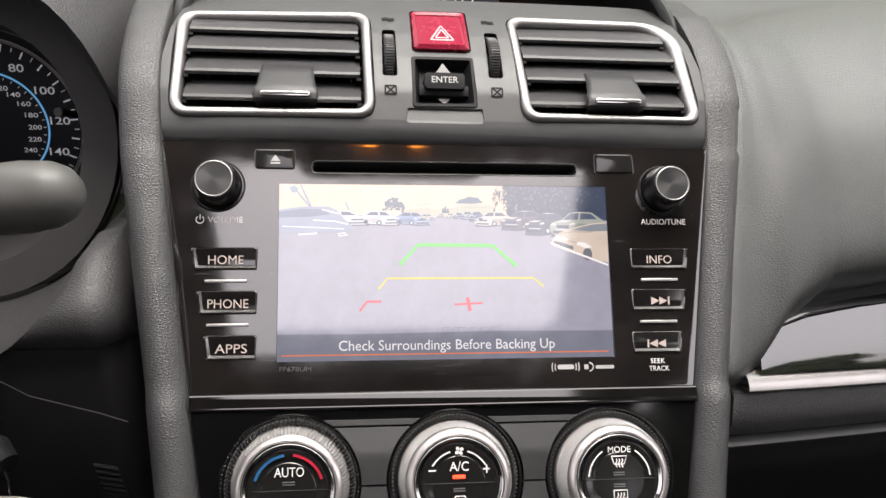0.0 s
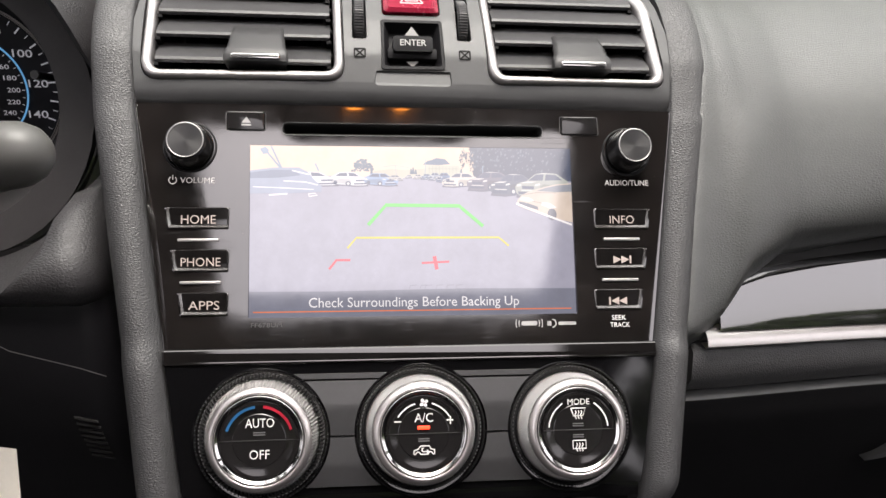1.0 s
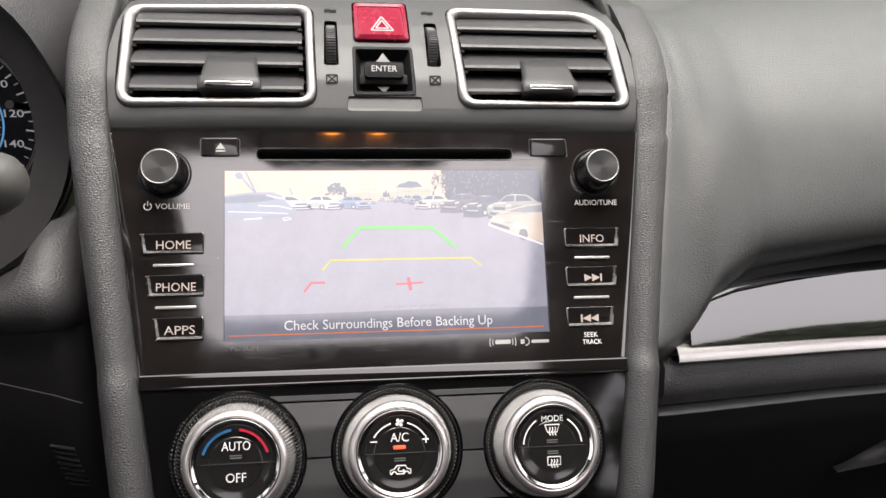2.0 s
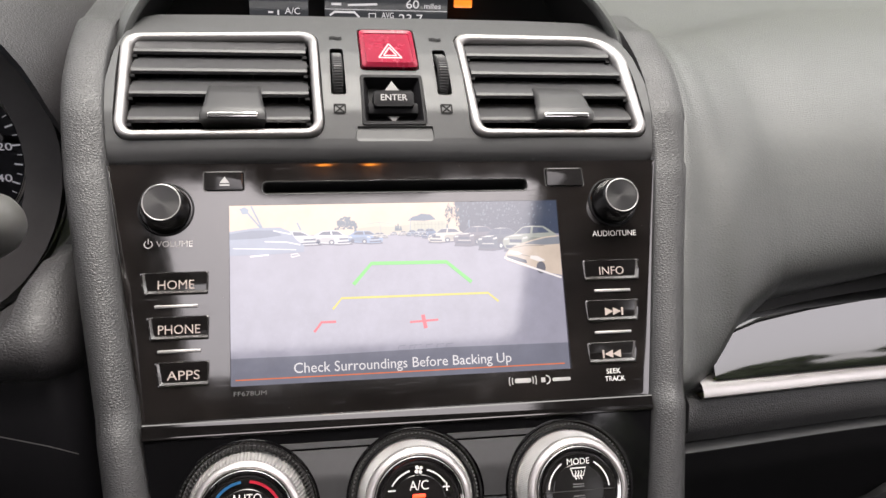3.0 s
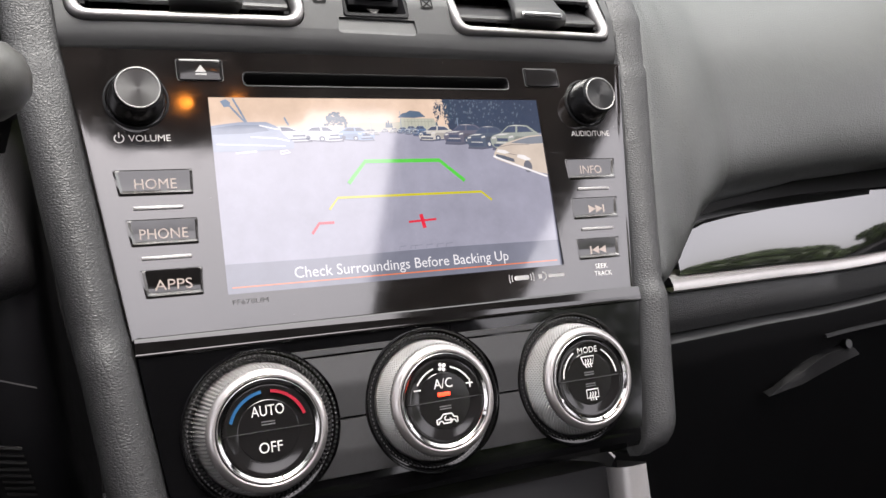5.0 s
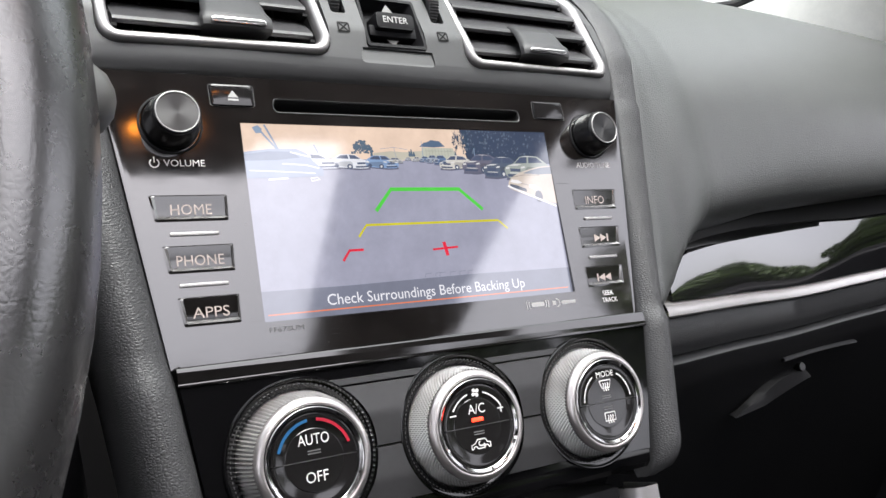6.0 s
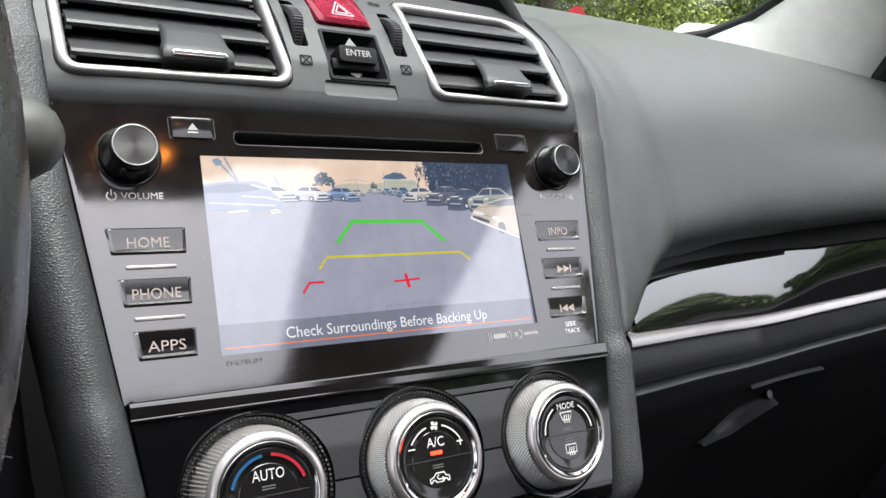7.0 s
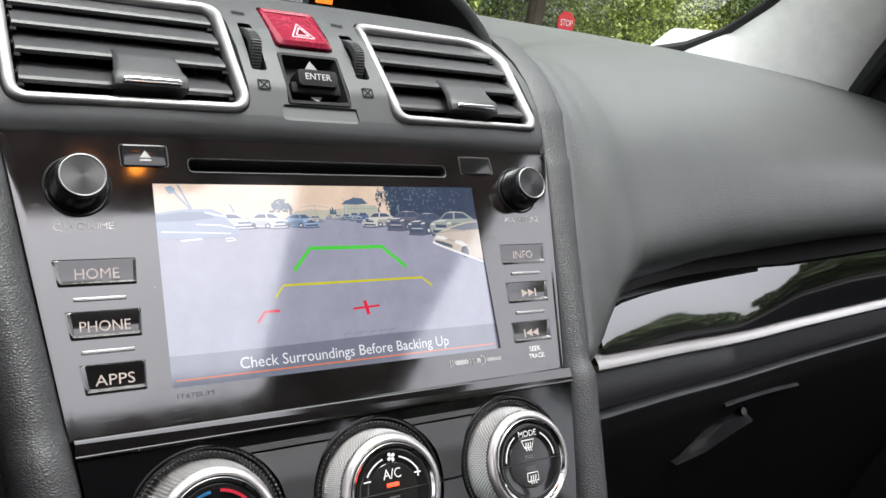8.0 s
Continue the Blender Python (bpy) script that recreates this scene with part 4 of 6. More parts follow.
# thumb wheels
for side in (-1, 1):
    cx = 26.0 * side
    wheel = thing("thumb_wheel", (cx, 12, 98), "ribbed black vent thumb wheel", "thumb wheel", "vent thumb wheels")
    bm = bmesh.new()
    loops = []
    for i in range(121):
        a = radians(-78 + 156 * i / 120)
        r = 17.5 + (0.45 if i % 4 in (1, 2) else 0.0)
        c_y, c_z = 17.2, 113.2
        y, z = c_y - r * math.cos(a), c_z + r * 0.86 * math.sin(a)
        y += lerp(z, [98, 113, 128], [-1.5, 0, 7.5])
        loops.append([(cx - 2.6, y + 4, z), (cx - 2.5, y + 0.5, z), (cx - 1.9, y, z), (cx + 1.9, y, z), (cx + 2.5, y + 0.5, z), (cx + 2.6, y + 4, z)])
    part("rim", grid(bm, loops), slat_grey, wheel, smooth=20)
    back = part("slot", rings(bmesh.new(), [[(x, face_y(x, z) + 2, z) for x, z in (WHL_L if side < 0 else WHL_R)], [(x, face_y(x, z) + 18, z) for x, z in (WHL_L if side < 0 else WHL_R)]], True), deep_black, wheel)
    sym = lambda x, z: face_y(x, z) - 0.4
    x0, z0 = 25.8 * side, 90.0
    print_lines("symbol", [[(x0 - 2.6, z0 + 2.3), (x0 - 2.6, z0 - 2.3)], [(x0 + 2.6, z0 + 2.3), (x0 + 2.6, z0 - 2.3)], [(x0 - 2.6, z0 + 2.3), (x0 + 2.6, z0 + 2.3)], [(x0 - 2.6, z0 - 2.3), (x0 + 2.6, z0 - 2.3)], [(x0 - 2.1, z0 - 2), (x0 + 2.1, z0 + 2)], [(x0 - 2.1, z0 + 2), (x0 + 2.1, z0 - 2)]] if side else [],
                0, dark_ink, fascia, 0.7, surface=sym)
    print_lines("symbol", [[(x0 - 3.2, 136.2 + k), (x0 - 1, 136.7 + k), (x0 + 1, 135.9 + k), (x0 + 3.2, 136.3 + k)] for k in (-0.9, 0, 0.9)], 0, dark_ink, fascia, 0.6, surface=sym)

# ---------------------------------------------------------------- head unit
unit = thing("head_unit", (0, 2, -52), "glossy black radio and display unit with worn, fingerprinted face", "car radio")
flat0 = lambda x, z: 0.0
rim_loop = rounded([(-114.2, -52.4), (114.2, -52.4), (130.9, 63.6), (-130.9, 63.6)], 0.6)
pan = rounded([(-111.6, -51.4), (111.6, -51.4), (127.4, 61.9), (-127.4, 61.9)], [1.5, 1.5, 4.5, 4.5])
EJECT = rounded([(-88.6, 50.6), (-70.6, 50.6), (-70.6, 59.9), (-88.8, 59.9)], 1.4)
CARD = rounded([(73.0, 50.6), (92.4, 50.6), (91.8, 59.9), (73.0, 59.9)], 1.2)
SLOT = rounded([(-62.5, 48.9), (63.5, 48.9), (63.5, 54.6), (-62.5, 54.6)], 2.4)
SCREEN = rounded([(-77.6, -38.0), (77.6, -38.0), (77.6, 43.7), (-77.6, 43.7)], 0.4, 1)
LEFT_KEYS = [("HOME", -116.0, -86.8, 3.2, 13.6, -100.6, 15.6), ("PHONE", -113.0, -86.6, -16.8, -6.2, -99.2, 17.8), ("APPS", -109.4, -86.6, -37.0, -26.0, -97.4, 13.8)]
RIGHT_KEYS = [("INFO", 88.2, 117.0, 3.0, 13.4), ("NEXT", 87.6, 114.4, -16.8, -6.2), ("BACK", 86.6, 111.2, -36.6, -26.4)]


def key_outline(x0, x1, z0, z1, slant):
    """A key narrower towards its foot on its outer side."""
    if slant < 0:
        return rounded([(x0 + 1.6, z0), (x1, z0), (x1 + 0.3, z1), (x0, z1)], 0.7, 3)
    return rounded([(x0, z0), (x1 - 1.6, z0), (x1, z1), (x0 - 0.3, z1)], 0.7, 3)


key_holes = [key_outline(x0, x1, z0, z1, -1) for _, x0, x1, z0, z1, *_ in LEFT_KEYS] + [key_outline(x0, x1, z0, z1, 1) for _, x0, x1, z0, z1 in RIGHT_KEYS]
bm = plate(bmesh.new(), pan, [EJECT, CARD, SLOT, SCREEN] + key_holes, flat0, 6.0, step=0)
part("faceplate", bm, piano_worn, unit, "glossy black face with smudges", smooth=30)
bm = rings(bmesh.new(), [[(x, 0.0, z) for x, z in pan]] + [[(a[0] + (b[0] - a[0]) * f, d * lerp(a[1], [-51, -46, 54, 61], [0.3, 1.0, 1.0, 0.08]), a[1] + (b[1] - a[1]) * f) for a, b in zip(pan, rim_loop)] for f, d in ((0.3, 0.03), (0.85, 0.14), (1.0, 0.25))]
           + [[(x, 6.0, z) for x, z in rim_loop]])
part("bevelled_edge", bm, piano_worn, unit, "glossy black bevelled edge", smooth=40)
# slot for discs
bm = rings(bmesh.new(), [[(x, 0.0, z) for x, z in SLOT], [(x * 0.996, 1.2, 51.75 + (z - 51.75) * 0.75) for x, z in SLOT], [(x * 0.99, 14.0, 51.75 + (z - 51.75) * 0.7) for x, z in SLOT]], True)
part("disc_slot", bm, deep_black, unit, "long dark disc slot")
bm = rings(bmesh.new(), [[(x * k, y, 51.75 + (z - 51.75) * q) for x, z in SLOT] for k, q, y in ((1.006, 1.16, 0.02), (1.004, 1.1, -0.35), (1.0, 0.98, -0.1), (0.999, 0.94, 0.6))])
part("slot_rim", bm, tick_grey, unit, "thin grey rim of the slot")
for name, loop, mat in (("eject_key", EJECT, glossy_button), ("card_door", CARD, glossy_button)):
    cx, cz = sum(p[0] for p in loop) / len(loop), sum(p[1] for p in loop) / len(loop)
    sh = lambda k, y: [(cx + (x - cx) * k, y, cz + (z - cz) * k) for x, z in loop]
    made = part(name, rings(bmesh.new(), [sh(0.965, 4), sh(0.965, -0.3), sh(0.93, -0.8), sh(0.9, -0.85)], True), mat, unit)
    part("rim", rings(bmesh.new(), [sh(1.03, 0.0), sh(1.025, -0.25), sh(1.0, -0.2), sh(0.99, 0.8)]), faint_ink if name == "eject_key" else tick_grey, made)
    if name == "eject_key":
        bm = flat_shape(bmesh.new(), [(-81.6, 54.2), (-77.2, 54.2), (-79.4, 57.2)], -0.95)
        flat_shape(bm, [(-81.6, 52.8), (-77.2, 52.8), (-77.2, 53.6), (-81.6, 53.6)], -0.95)
        part("symbol", bm, grey_ink, made)
# scooped keys
for i, row in enumerate(LEFT_KEYS + RIGHT_KEYS):
    word, x0, x1, z0, z1 = row[:5]
    slant = -1 if i < 3 else 1
    loop = key_holes[i]
    bm = bmesh.new()

    def inset(l, r, b, t, y_low, y_top):
        a0, a1 = x0 + l, x1 - r
        return [(a0 + (x - x0) / (x1 - x0) * (a1 - a0), y_low + (y_top - y_low) * (z - z0) / (z1 - z0), z0 + b + (z - z0) / (z1 - z0) * (z1 - z0 - b - t)) for x, z in loop]

    wide_l, wide_r = (1.9, 0.7) if slant < 0 else (0.9, 1.7)
    rings(bm, [inset(0, 0, 0, 0, 1.0, 1.0), inset(0.05, 0.05, 0.05, 0.05, -0.35, 0.1), inset(wide_l * 0.4, wide_r * 0.4, 0.9, 0.2, -0.55, 0.2)])
    on_key = lambda x, z, z0=z0, z1=z1: lerp(z, [z0 + 2.3, z0 + 4.6, z1 - 0.35], [0.72, 0.62, 0.1])
    side_a, side_b = x0 + wide_l, x1 - wide_r
    lean = 1.6 / (z1 - z0)
    face_rows = []
    for z in np.linspace(z0 + 2.3, z1 - 0.35, 13):
        cut_a, cut_b = ((z1 - z) * lean, (z - z1) * -0.03) if slant < 0 else ((z1 - z) * -0.03, (z1 - z) * lean)
        face_rows.append([(side_a + cut_a + (side_b - cut_b - side_a - cut_a) * u, on_key(0, z), z) for u in (0.0, 0.5, 1.0)])
    grid(bm, face_rows)
    k = part("key", bm, key_gloss, unit, "scooped glossy black key", smooth=20)
    part("lip", rings(bmesh.new(), [inset(wide_l * 0.4, wide_r * 0.4, 0.9, 0.2, -0.55, 0.2), inset(wide_l, wide_r, 2.3, 0.35, 0.86, 0.08)]), key_lip, k, "key lip, its grey lifted for the reflection it catches", smooth=20)
    if i < 3:
        lettering("lettering", word, row[5], (z0 + z1) / 2 - 0.4, -0.12, row[6], 4.0, warm_ink, k, surface=on_key)
    elif word == "INFO":
        lettering("lettering", word, 102.4, 8.0, -0.12, 12.4, 3.9, warm_ink, k, surface=on_key)
    else:
        zc, s, xc = (z0 + z1) / 2 + (-0.4 if word == "NEXT" else -0.6), 1 if word == "NEXT" else -1, 101.2 if word == "NEXT" else 98.6
        bm = bmesh.new()
        for off in (-4.0, 0.0):
            flat_shape(bm, [(xc + s * (off - 0.2), zc - 1.9), (xc + s * (off + 3.9), zc), (xc + s * (off - 0.2), zc + 1.9)], -0.12)
        flat_shape(bm, [(xc + s * 4.0, zc - 1.9), (xc + s * 4.9, zc - 1.9), (xc + s * 4.9, zc + 1.9), (xc + s * 4.0, zc + 1.9)], -0.12)
        for v in bm.verts:
            v.co.y += on_key(v.co.x, v.co.z)
        part("symbol", bm, warm_ink, k)
for x0, x1, z in ((-109.6, -91.2, -1.8), (-108.2, -89.8, -21.5), (92.4, 110.6, -1.9), (90.6, 108.8, -21.9)):
    part("bright_bar", box(bmesh.new(), x0, x1, -0.75, 0.5, z - 0.7, z + 0.7, 0.3), silver, unit, "short bright bar between keys")

# two turning knobs
for cx, label in ((-105.0, "volume knob"), (106.3, "tuning knob")):
    cz = 42.2
    knob = thing("radio_knob", (cx, 0, cz - 11), "glossy black " + label + " with a bright ring", "knob", "radio knobs")
    bm = turned(bmesh.new(), cx, cz, [(12.4, 0.3), (12.2, -0.6), (11.6, -0.8), (11.3, 0.2), (11.0, 1.0)], 64, False)
    part("collar", bm, dark_plastic, knob, "dark collar")
    bm = turned(bmesh.new(), cx, cz, [(11.0, 0.8), (10.9, -1.5), (10.3, -6), (9.3, -11.0), (8.9, -12.4), (8.4, -12.9), (8.1, -12.6)], 64, False)
    part("barrel", bm, knob_gloss, knob, "glossy black barrel", smooth=30)
    bm = turned(bmesh.new(), cx, cz, [(8.25, -12.5), (8.2, -13.1), (7.95, -13.2), (7.75, -13.1), (7.65, -12.6)], 64, False)
    part("ring", bm, silver, knob, "thin bright ring")
    bm = turned(bmesh.new(), cx, cz, [(7.75, -12.8), (5, -12.7), (0.4, -12.6)], 48)
    part("cap", bm, brushed_dark, knob, "brushed dark cap")
lettering("lettering", "VOLUME", -101.3, 26.4, -0.15, 15.6, 2.7, label_ink, unit)
print_lines("symbol", [arc(-112.5, 26.4, 1.7, 125, 415, 18), [(-112.5, 26.6), (-112.5, 28.9)]], -0.15, label_ink, unit, 0.42)
lettering("lettering", "AUDIO/TUNE", 105.6, 26.4, -0.15, 22.4, 2.8, label_ink, unit)
lettering("lettering", "SEEK", 98.0, -40.2, -0.15, 7.0, 2.3, white_ink, unit)
lettering("lettering", "TRACK", 98.4, -43.7, -0.15, 9.8, 2.3, white_ink, unit)
lettering("lettering", "FF678UM", -69.2, -41.3, -0.15, 14.0, 2.0, faint_ink, unit)
# two maker's marks as plain shapes
bm = bmesh.new()
for s in (-1, 1):
    for r in (5.0, 6.4):
        flat_line(bm, arc(53.6, -42.4, r, (180 if s < 0 else 0) - 18, (180 if s < 0 else 0) + 18, 6), 0.5, -0.15)
flat_shape(bm, rounded([(49.8, -43.4), (57.6, -43.4), (57.6, -41.3), (49.8, -41.3)], 0.9), -0.15)
part("mark", bm, grey_ink, unit)
bm = flat_line(bmesh.new(), arc(64.8, -42.5, 1.9, -90, 90, 8), 0.6, -0.15)
flat_shape(bm, [(62.4, -43.6), (64.4, -43.6), (64.4, -41.4), (62.4, -41.4)], -0.15)
flat_shape(bm, rounded([(67.8, -43.4), (76.6, -43.4), (76.6, -41.8), (67.8, -41.8)], 0.6), -0.15)
part("mark", bm, grey_ink, unit)

# the display: a flat panel that shows the reversing camera's picture
disp = thing("display_screen", (0, 1, -38), "lit touch screen showing the reversing view with guide lines", "display")
disp.matrix_world = STACK @ Matrix.Translation((0, 0.0023, -0.038)) @ pose(0, 0, 0, 1.2)  # the glass leans a little out of the face
bm = flat_shape(bmesh.new(), [(-77.5, -37.9), (77.5, -37.9), (77.5, 43.6), (-77.5, 43.6)], 0.35)
part("road_picture", bm, lit("screen_road", (0.34, 0.35, 0.43), GLOW), disp, "grey road in the picture")


def shown(name, outline, colour, y, power=1.0, label=""):
    return part(name, flat_shape(bmesh.new(), outline, y), lit("screen_" + name, colour, GLOW * power), disp, label)


shown("sky_picture", [(-77.5, 31.0), (-49, 29.2), (2, 28.2), (77.5, 27.6), (77.5, 43.6), (-77.5, 43.6)], (0.80, 0.62, 0.47), 0.32, 1.0, "pale peach sky in the picture")
rng = random.Random(5)
shown("wall_picture", [(-20, 28.6), (-19.5, 31.6), (-11, 32.6), (-3.8, 32.2), (5.7, 33.0), (5.7, 28.6)], (0.52, 0.50, 0.40), 0.315)
shown("hall_picture", [(3.4, 29.0), (5.5, 34.6), (21.8, 34.4), (23.5, 29.0)], (0.50, 0.52, 0.42), 0.31)
bm = bmesh.new()
for x in np.linspace(7.2, 20.4, 9):
    flat_line(bm, [(x, 30.4), (x, 34.2)], 0.18, 0.306)
flat_line(bm, [(6.8, 33.0), (21.6, 32.9)], 0.2, 0.306)
part("hall_joints", bm, lit("screen_hall_joints", (0.34, 0.36, 0.31), GLOW), disp)
shown("hall_roof", [(4.0, 34.9), (6.5, 36.8), (8.4, 37.2), (10.6, 38.2), (15.0, 37.7), (17.6, 35.2), (12.0, 34.7)], (0.10, 0.16, 0.24), 0.30)
# wood on the far side: a dark mass whose near edge hangs in drooping sprays
wood = [(27.0, 43.6), (27.4, 40.4), (26.4, 38.6), (28.4, 37.0), (27.6, 35.4), (29.4, 33.8), (28.4, 31.0), (29.0, 28.6)]
shown("trees_picture", wood + [(77.5, 27.0), (77.5, 43.6)], (0.045, 0.065, 0.11), 0.295, 1.0, "dark trees in the picture")
bm = bmesh.new()
for k in range(46):
    x, z, drop = rng.uniform(22.6, 31), rng.uniform(35.5, 43.4), rng.uniform(1.2, 3.6)
    lean, w = rng.uniform(-0.8, 0.5), rng.uniform(0.25, 0.7)
    flat_shape(bm, [(x - w, z), (x + w, min(z + 0.3, 43.5)), (x + w * 0.7 + lean * 0.6, z - drop * 0.6), (x + lean, z - drop), (x - w * 0.6 + lean * 0.4, z - drop * 0.5)], 0.29 - 0.0001 * k)
for k in range(150):
    x, z, w = rng.uniform(22, 40), rng.uniform(32, 43.2), rng.uniform(0.12, 0.4)
    if x < 26 + (43 - z) * 0.3 and rng.random() < 0.5:
        continue
    flat_shape(bm, [(x - w, z - w * 0.5), (x + w * 0.4, z - w), (x + w, z + w * 0.4), (x - w * 0.3, z + w)], 0.284 - 0.00005 * k)
tagged(part("leaf_picture", bm, lit("screen_leaves", (0.04, 0.07, 0.11), GLOW), disp), kind="stuff")
bm = bmesh.new()
for k in range(300):
    x, z, w = rng.uniform(27, 77), rng.uniform(31.5, 43.2), rng.uniform(0.12, 0.5)
    if rng.random() < (x - 27) / 60:
        continue
    flat_shape(bm, [(x - w, z - w * 1.3), (x + w * 0.8, z - w), (x + w, min(z + w, 43.5)), (x - w * 0.6, min(z + w * 1.2, 43.5))], 0.275)
tagged(part("gap_picture", bm, lit("screen_sky_gaps", (0.13, 0.17, 0.22), GLOW), disp), kind="stuff")
bm = bmesh.new()
for k in range(60):
    x, z, w = rng.uniform(22.5, 29), rng.uniform(34, 43), rng.uniform(0.1, 0.35)
    flat_shape(bm, [(x - w, z - w * 1.6), (x + w * 0.8, z - w), (x + w, min(z + w, 43.5)), (x - w * 0.6, min(z + w * 1.4, 43.5))], 0.27)
tagged(part("gap_picture", bm, lit("screen_bright_gaps", (0.62, 0.5, 0.4), GLOW), disp), kind="stuff")
bm = bmesh.new()
for k in range(170):
    a, r, w = rng.uniform(0, 3.14), rng.random() ** 0.5, rng.uniform(0.2, 0.7)
    x, z = -24.8 + 5.0 * r * math.cos(a), 31.6 + 5.6 * r * math.sin(a)
    flat_shape(bm, [(x - w, z - w * 0.6), (x + w * 0.5, z - w * 0.8), (x + w, z + w * 0.5), (x - w * 0.4, z + w)], 0.30 - 0.0001 * k)
for x, h in ((-20.6, 3.0), (-1.6, 2.4), (-0.6, 3.2), (0.6, 2.0), (22.8, 2.6)):
    flat_shape(bm, [(x - 0.7, 30.2), (x + 0.7, 30.2), (x + 0.3, 30.2 + h), (x - 0.2, 30.6 + h)], 0.28)
tagged(part("round_tree", bm, lit("screen_round_tree", (0.09, 0.14, 0.19), GLOW), disp), kind="stuff")
pole_glow = lit("screen_pole", (0.25, 0.34, 0.45), GLOW)
for pts, w in (([(-71.1, 42.6), (-68.4, 38.8), (-61.0, 29.7)], 0.8), ([(-67.8, 43.2), (-61.8, 30.2)], 0.8), ([(-47.2, 35.0), (-45.6, 31.4)], 0.8), ([(-16, 33.6), (-9.2, 34.4), (-2.4, 33.4)], 0.18), ([(-9.2, 34.4), (-8.6, 29)], 0.2), ([(5.4, 37.8), (5.2, 30)], 0.25), ([(33.4, 34.6), (33.4, 30.4)], 0.4)):
    part("pole_picture", flat_line(bmesh.new(), pts, w, 0.268), pole_glow, disp)
part("lamp_picture", flat_shape(bmesh.new(), [(-73.0, 41.9), (-70.6, 42.9), (-68.8, 41.4), (-69.4, 39.6), (-71.6, 39.4)], 0.267), pole_glow, disp)


def seen_car(x0, x1, z0, z1, paint, flip=False, y=0.255):
    """A parked car in the picture, seen from its front corner: body, glass, grille, wheels, lights and shadow."""
    def at(pts):
        return [(x0 + ((1 - u) if flip else u) * (x1 - x0), z0 + v * (z1 - z0)) for u, v in pts]

    def disc(u, v, ru, rv, n=12):
        return at([(u + ru * math.cos(2 * math.pi * k / n), v + rv * math.sin(2 * math.pi * k / n)) for k in range(n)])

    shown("shadow", at([(0.0, -0.08), (0.35, -0.13), (1.04, 0.04), (1.0, 0.24), (0.04, 0.14)]), (0.12, 0.13, 0.18), y + 0.008)
    shown("car_body", rounded(at([(0.0, 0.14), (-0.01, 0.42), (0.05, 0.55), (0.21, 0.64), (0.37, 0.95), (0.52, 1.0), (0.78, 0.97), (0.93, 0.72), (1.0, 0.62), (1.01, 0.2), (0.9, 0.08), (0.3, -0.02), (0.08, 0.0)]), (z1 - z0) * 0.07, 2), paint, y)
    shown("car_side", at([(0.47, 0.05), (0.98, 0.2), (0.99, 0.44), (0.52, 0.5), (0.46, 0.4)]), tuple(c * 0.62 + 0.02 for c in paint), y - 0.006)
    bm = bmesh.new()
    for pts in (at([(0.245, 0.66), (0.385, 0.92), (0.535, 0.945), (0.515, 0.665)]), at([(0.555, 0.665), (0.575, 0.94), (0.76, 0.91), (0.88, 0.69)]), at([(0.12, 0.30), (0.34, 0.28), (0.345, 0.41), (0.12, 0.43)]),
                at([(0.05, 0.07), (0.38, 0.04), (0.40, 0.15), (0.04, 0.19)]), disc(0.54, 0.12, 0.075, 0.19), disc(0.88, 0.2, 0.055, 0.16)):
        flat_shape(bm, pts, y - 0.012)
    part("car_shade", bm, lit("screen_car_shade", (0.075, 0.10, 0.16), GLOW), disp)
    bm = bmesh.new()
    for pts in (at([(0.02, 0.40), (0.10, 0.42), (0.11, 0.50), (0.03, 0.49)]), at([(0.36, 0.42), (0.46, 0.46), (0.455, 0.54), (0.37, 0.50)]), at([(0.07, 0.545), (0.22, 0.62), (0.40, 0.62), (0.3, 0.56)]),
                at([(0.40, 0.955), (0.53, 0.985), (0.74, 0.965), (0.56, 0.955)]), disc(0.54, 0.12, 0.035, 0.09), at([(0.1, 0.22), (0.38, 0.20), (0.38, 0.235), (0.1, 0.255)])):
        flat_shape(bm, pts, y - 0.018)
    part("gleam", bm, lit("screen_gleam", (0.70, 0.70, 0.68), GLOW), disp)


# the row on the far side, then the near ones, then the washed-out row opposite
for args in ((-4.5, -1.2, 28.2, 29.8, (0.4, 0.42, 0.45)), (-0.8, 3.6, 27.9, 30.0, (0.5, 0.5, 0.48)), (3.0, 8.0, 27.7, 30.4, (0.18, 0.26, 0.38)), (6.6, 12.4, 27.3, 31.0, (0.3, 0.36, 0.44)),
             (10.4, 17.2, 26.6, 31.0, (0.12, 0.2, 0.34)), (13.3, 30.5, 24.4, 31.0, (0.62, 0.60, 0.54))):
    seen_car(*args)
seen_car(25.6, 47.0, 22.8, 31.6, (0.15, 0.15, 0.20), y=0.235)
seen_car(37.0, 58.0, 20.6, 30.6, (0.10, 0.13, 0.18), y=0.215)
seen_car(49.5, 76.0, 19.8, 31.2, (0.36, 0.40, 0.36), y=0.195)
# the nearest car, cut by the picture's edge
shown("car_body", rounded([(50.2, 14.8), (50.0, 17.4), (52.6, 20.4), (58.0, 22.6), (64.0, 24.2), (70.0, 25.6), (77.4, 26.2), (77.4, 6.6), (68.0, 8.6), (58.0, 11.8)], [0.8, 1.0, 1.5, 2, 2, 2, 0.1, 0.1, 2, 1.5], 3), (0.64, 0.56, 0.47), 0.175)
shown("car_glass", [(59.6, 22.2), (64.6, 23.8), (70.4, 25.0), (77.4, 25.6), (77.4, 21.9), (70.0, 21.6)], (0.24, 0.27, 0.31), 0.172)
shown("car_glass", [(50.9, 15.6), (55.2, 14.2), (60.4, 12.8), (60.2, 14.4), (55.0, 16.2), (51.0, 17.0)], (0.12, 0.14, 0.18), 0.172)
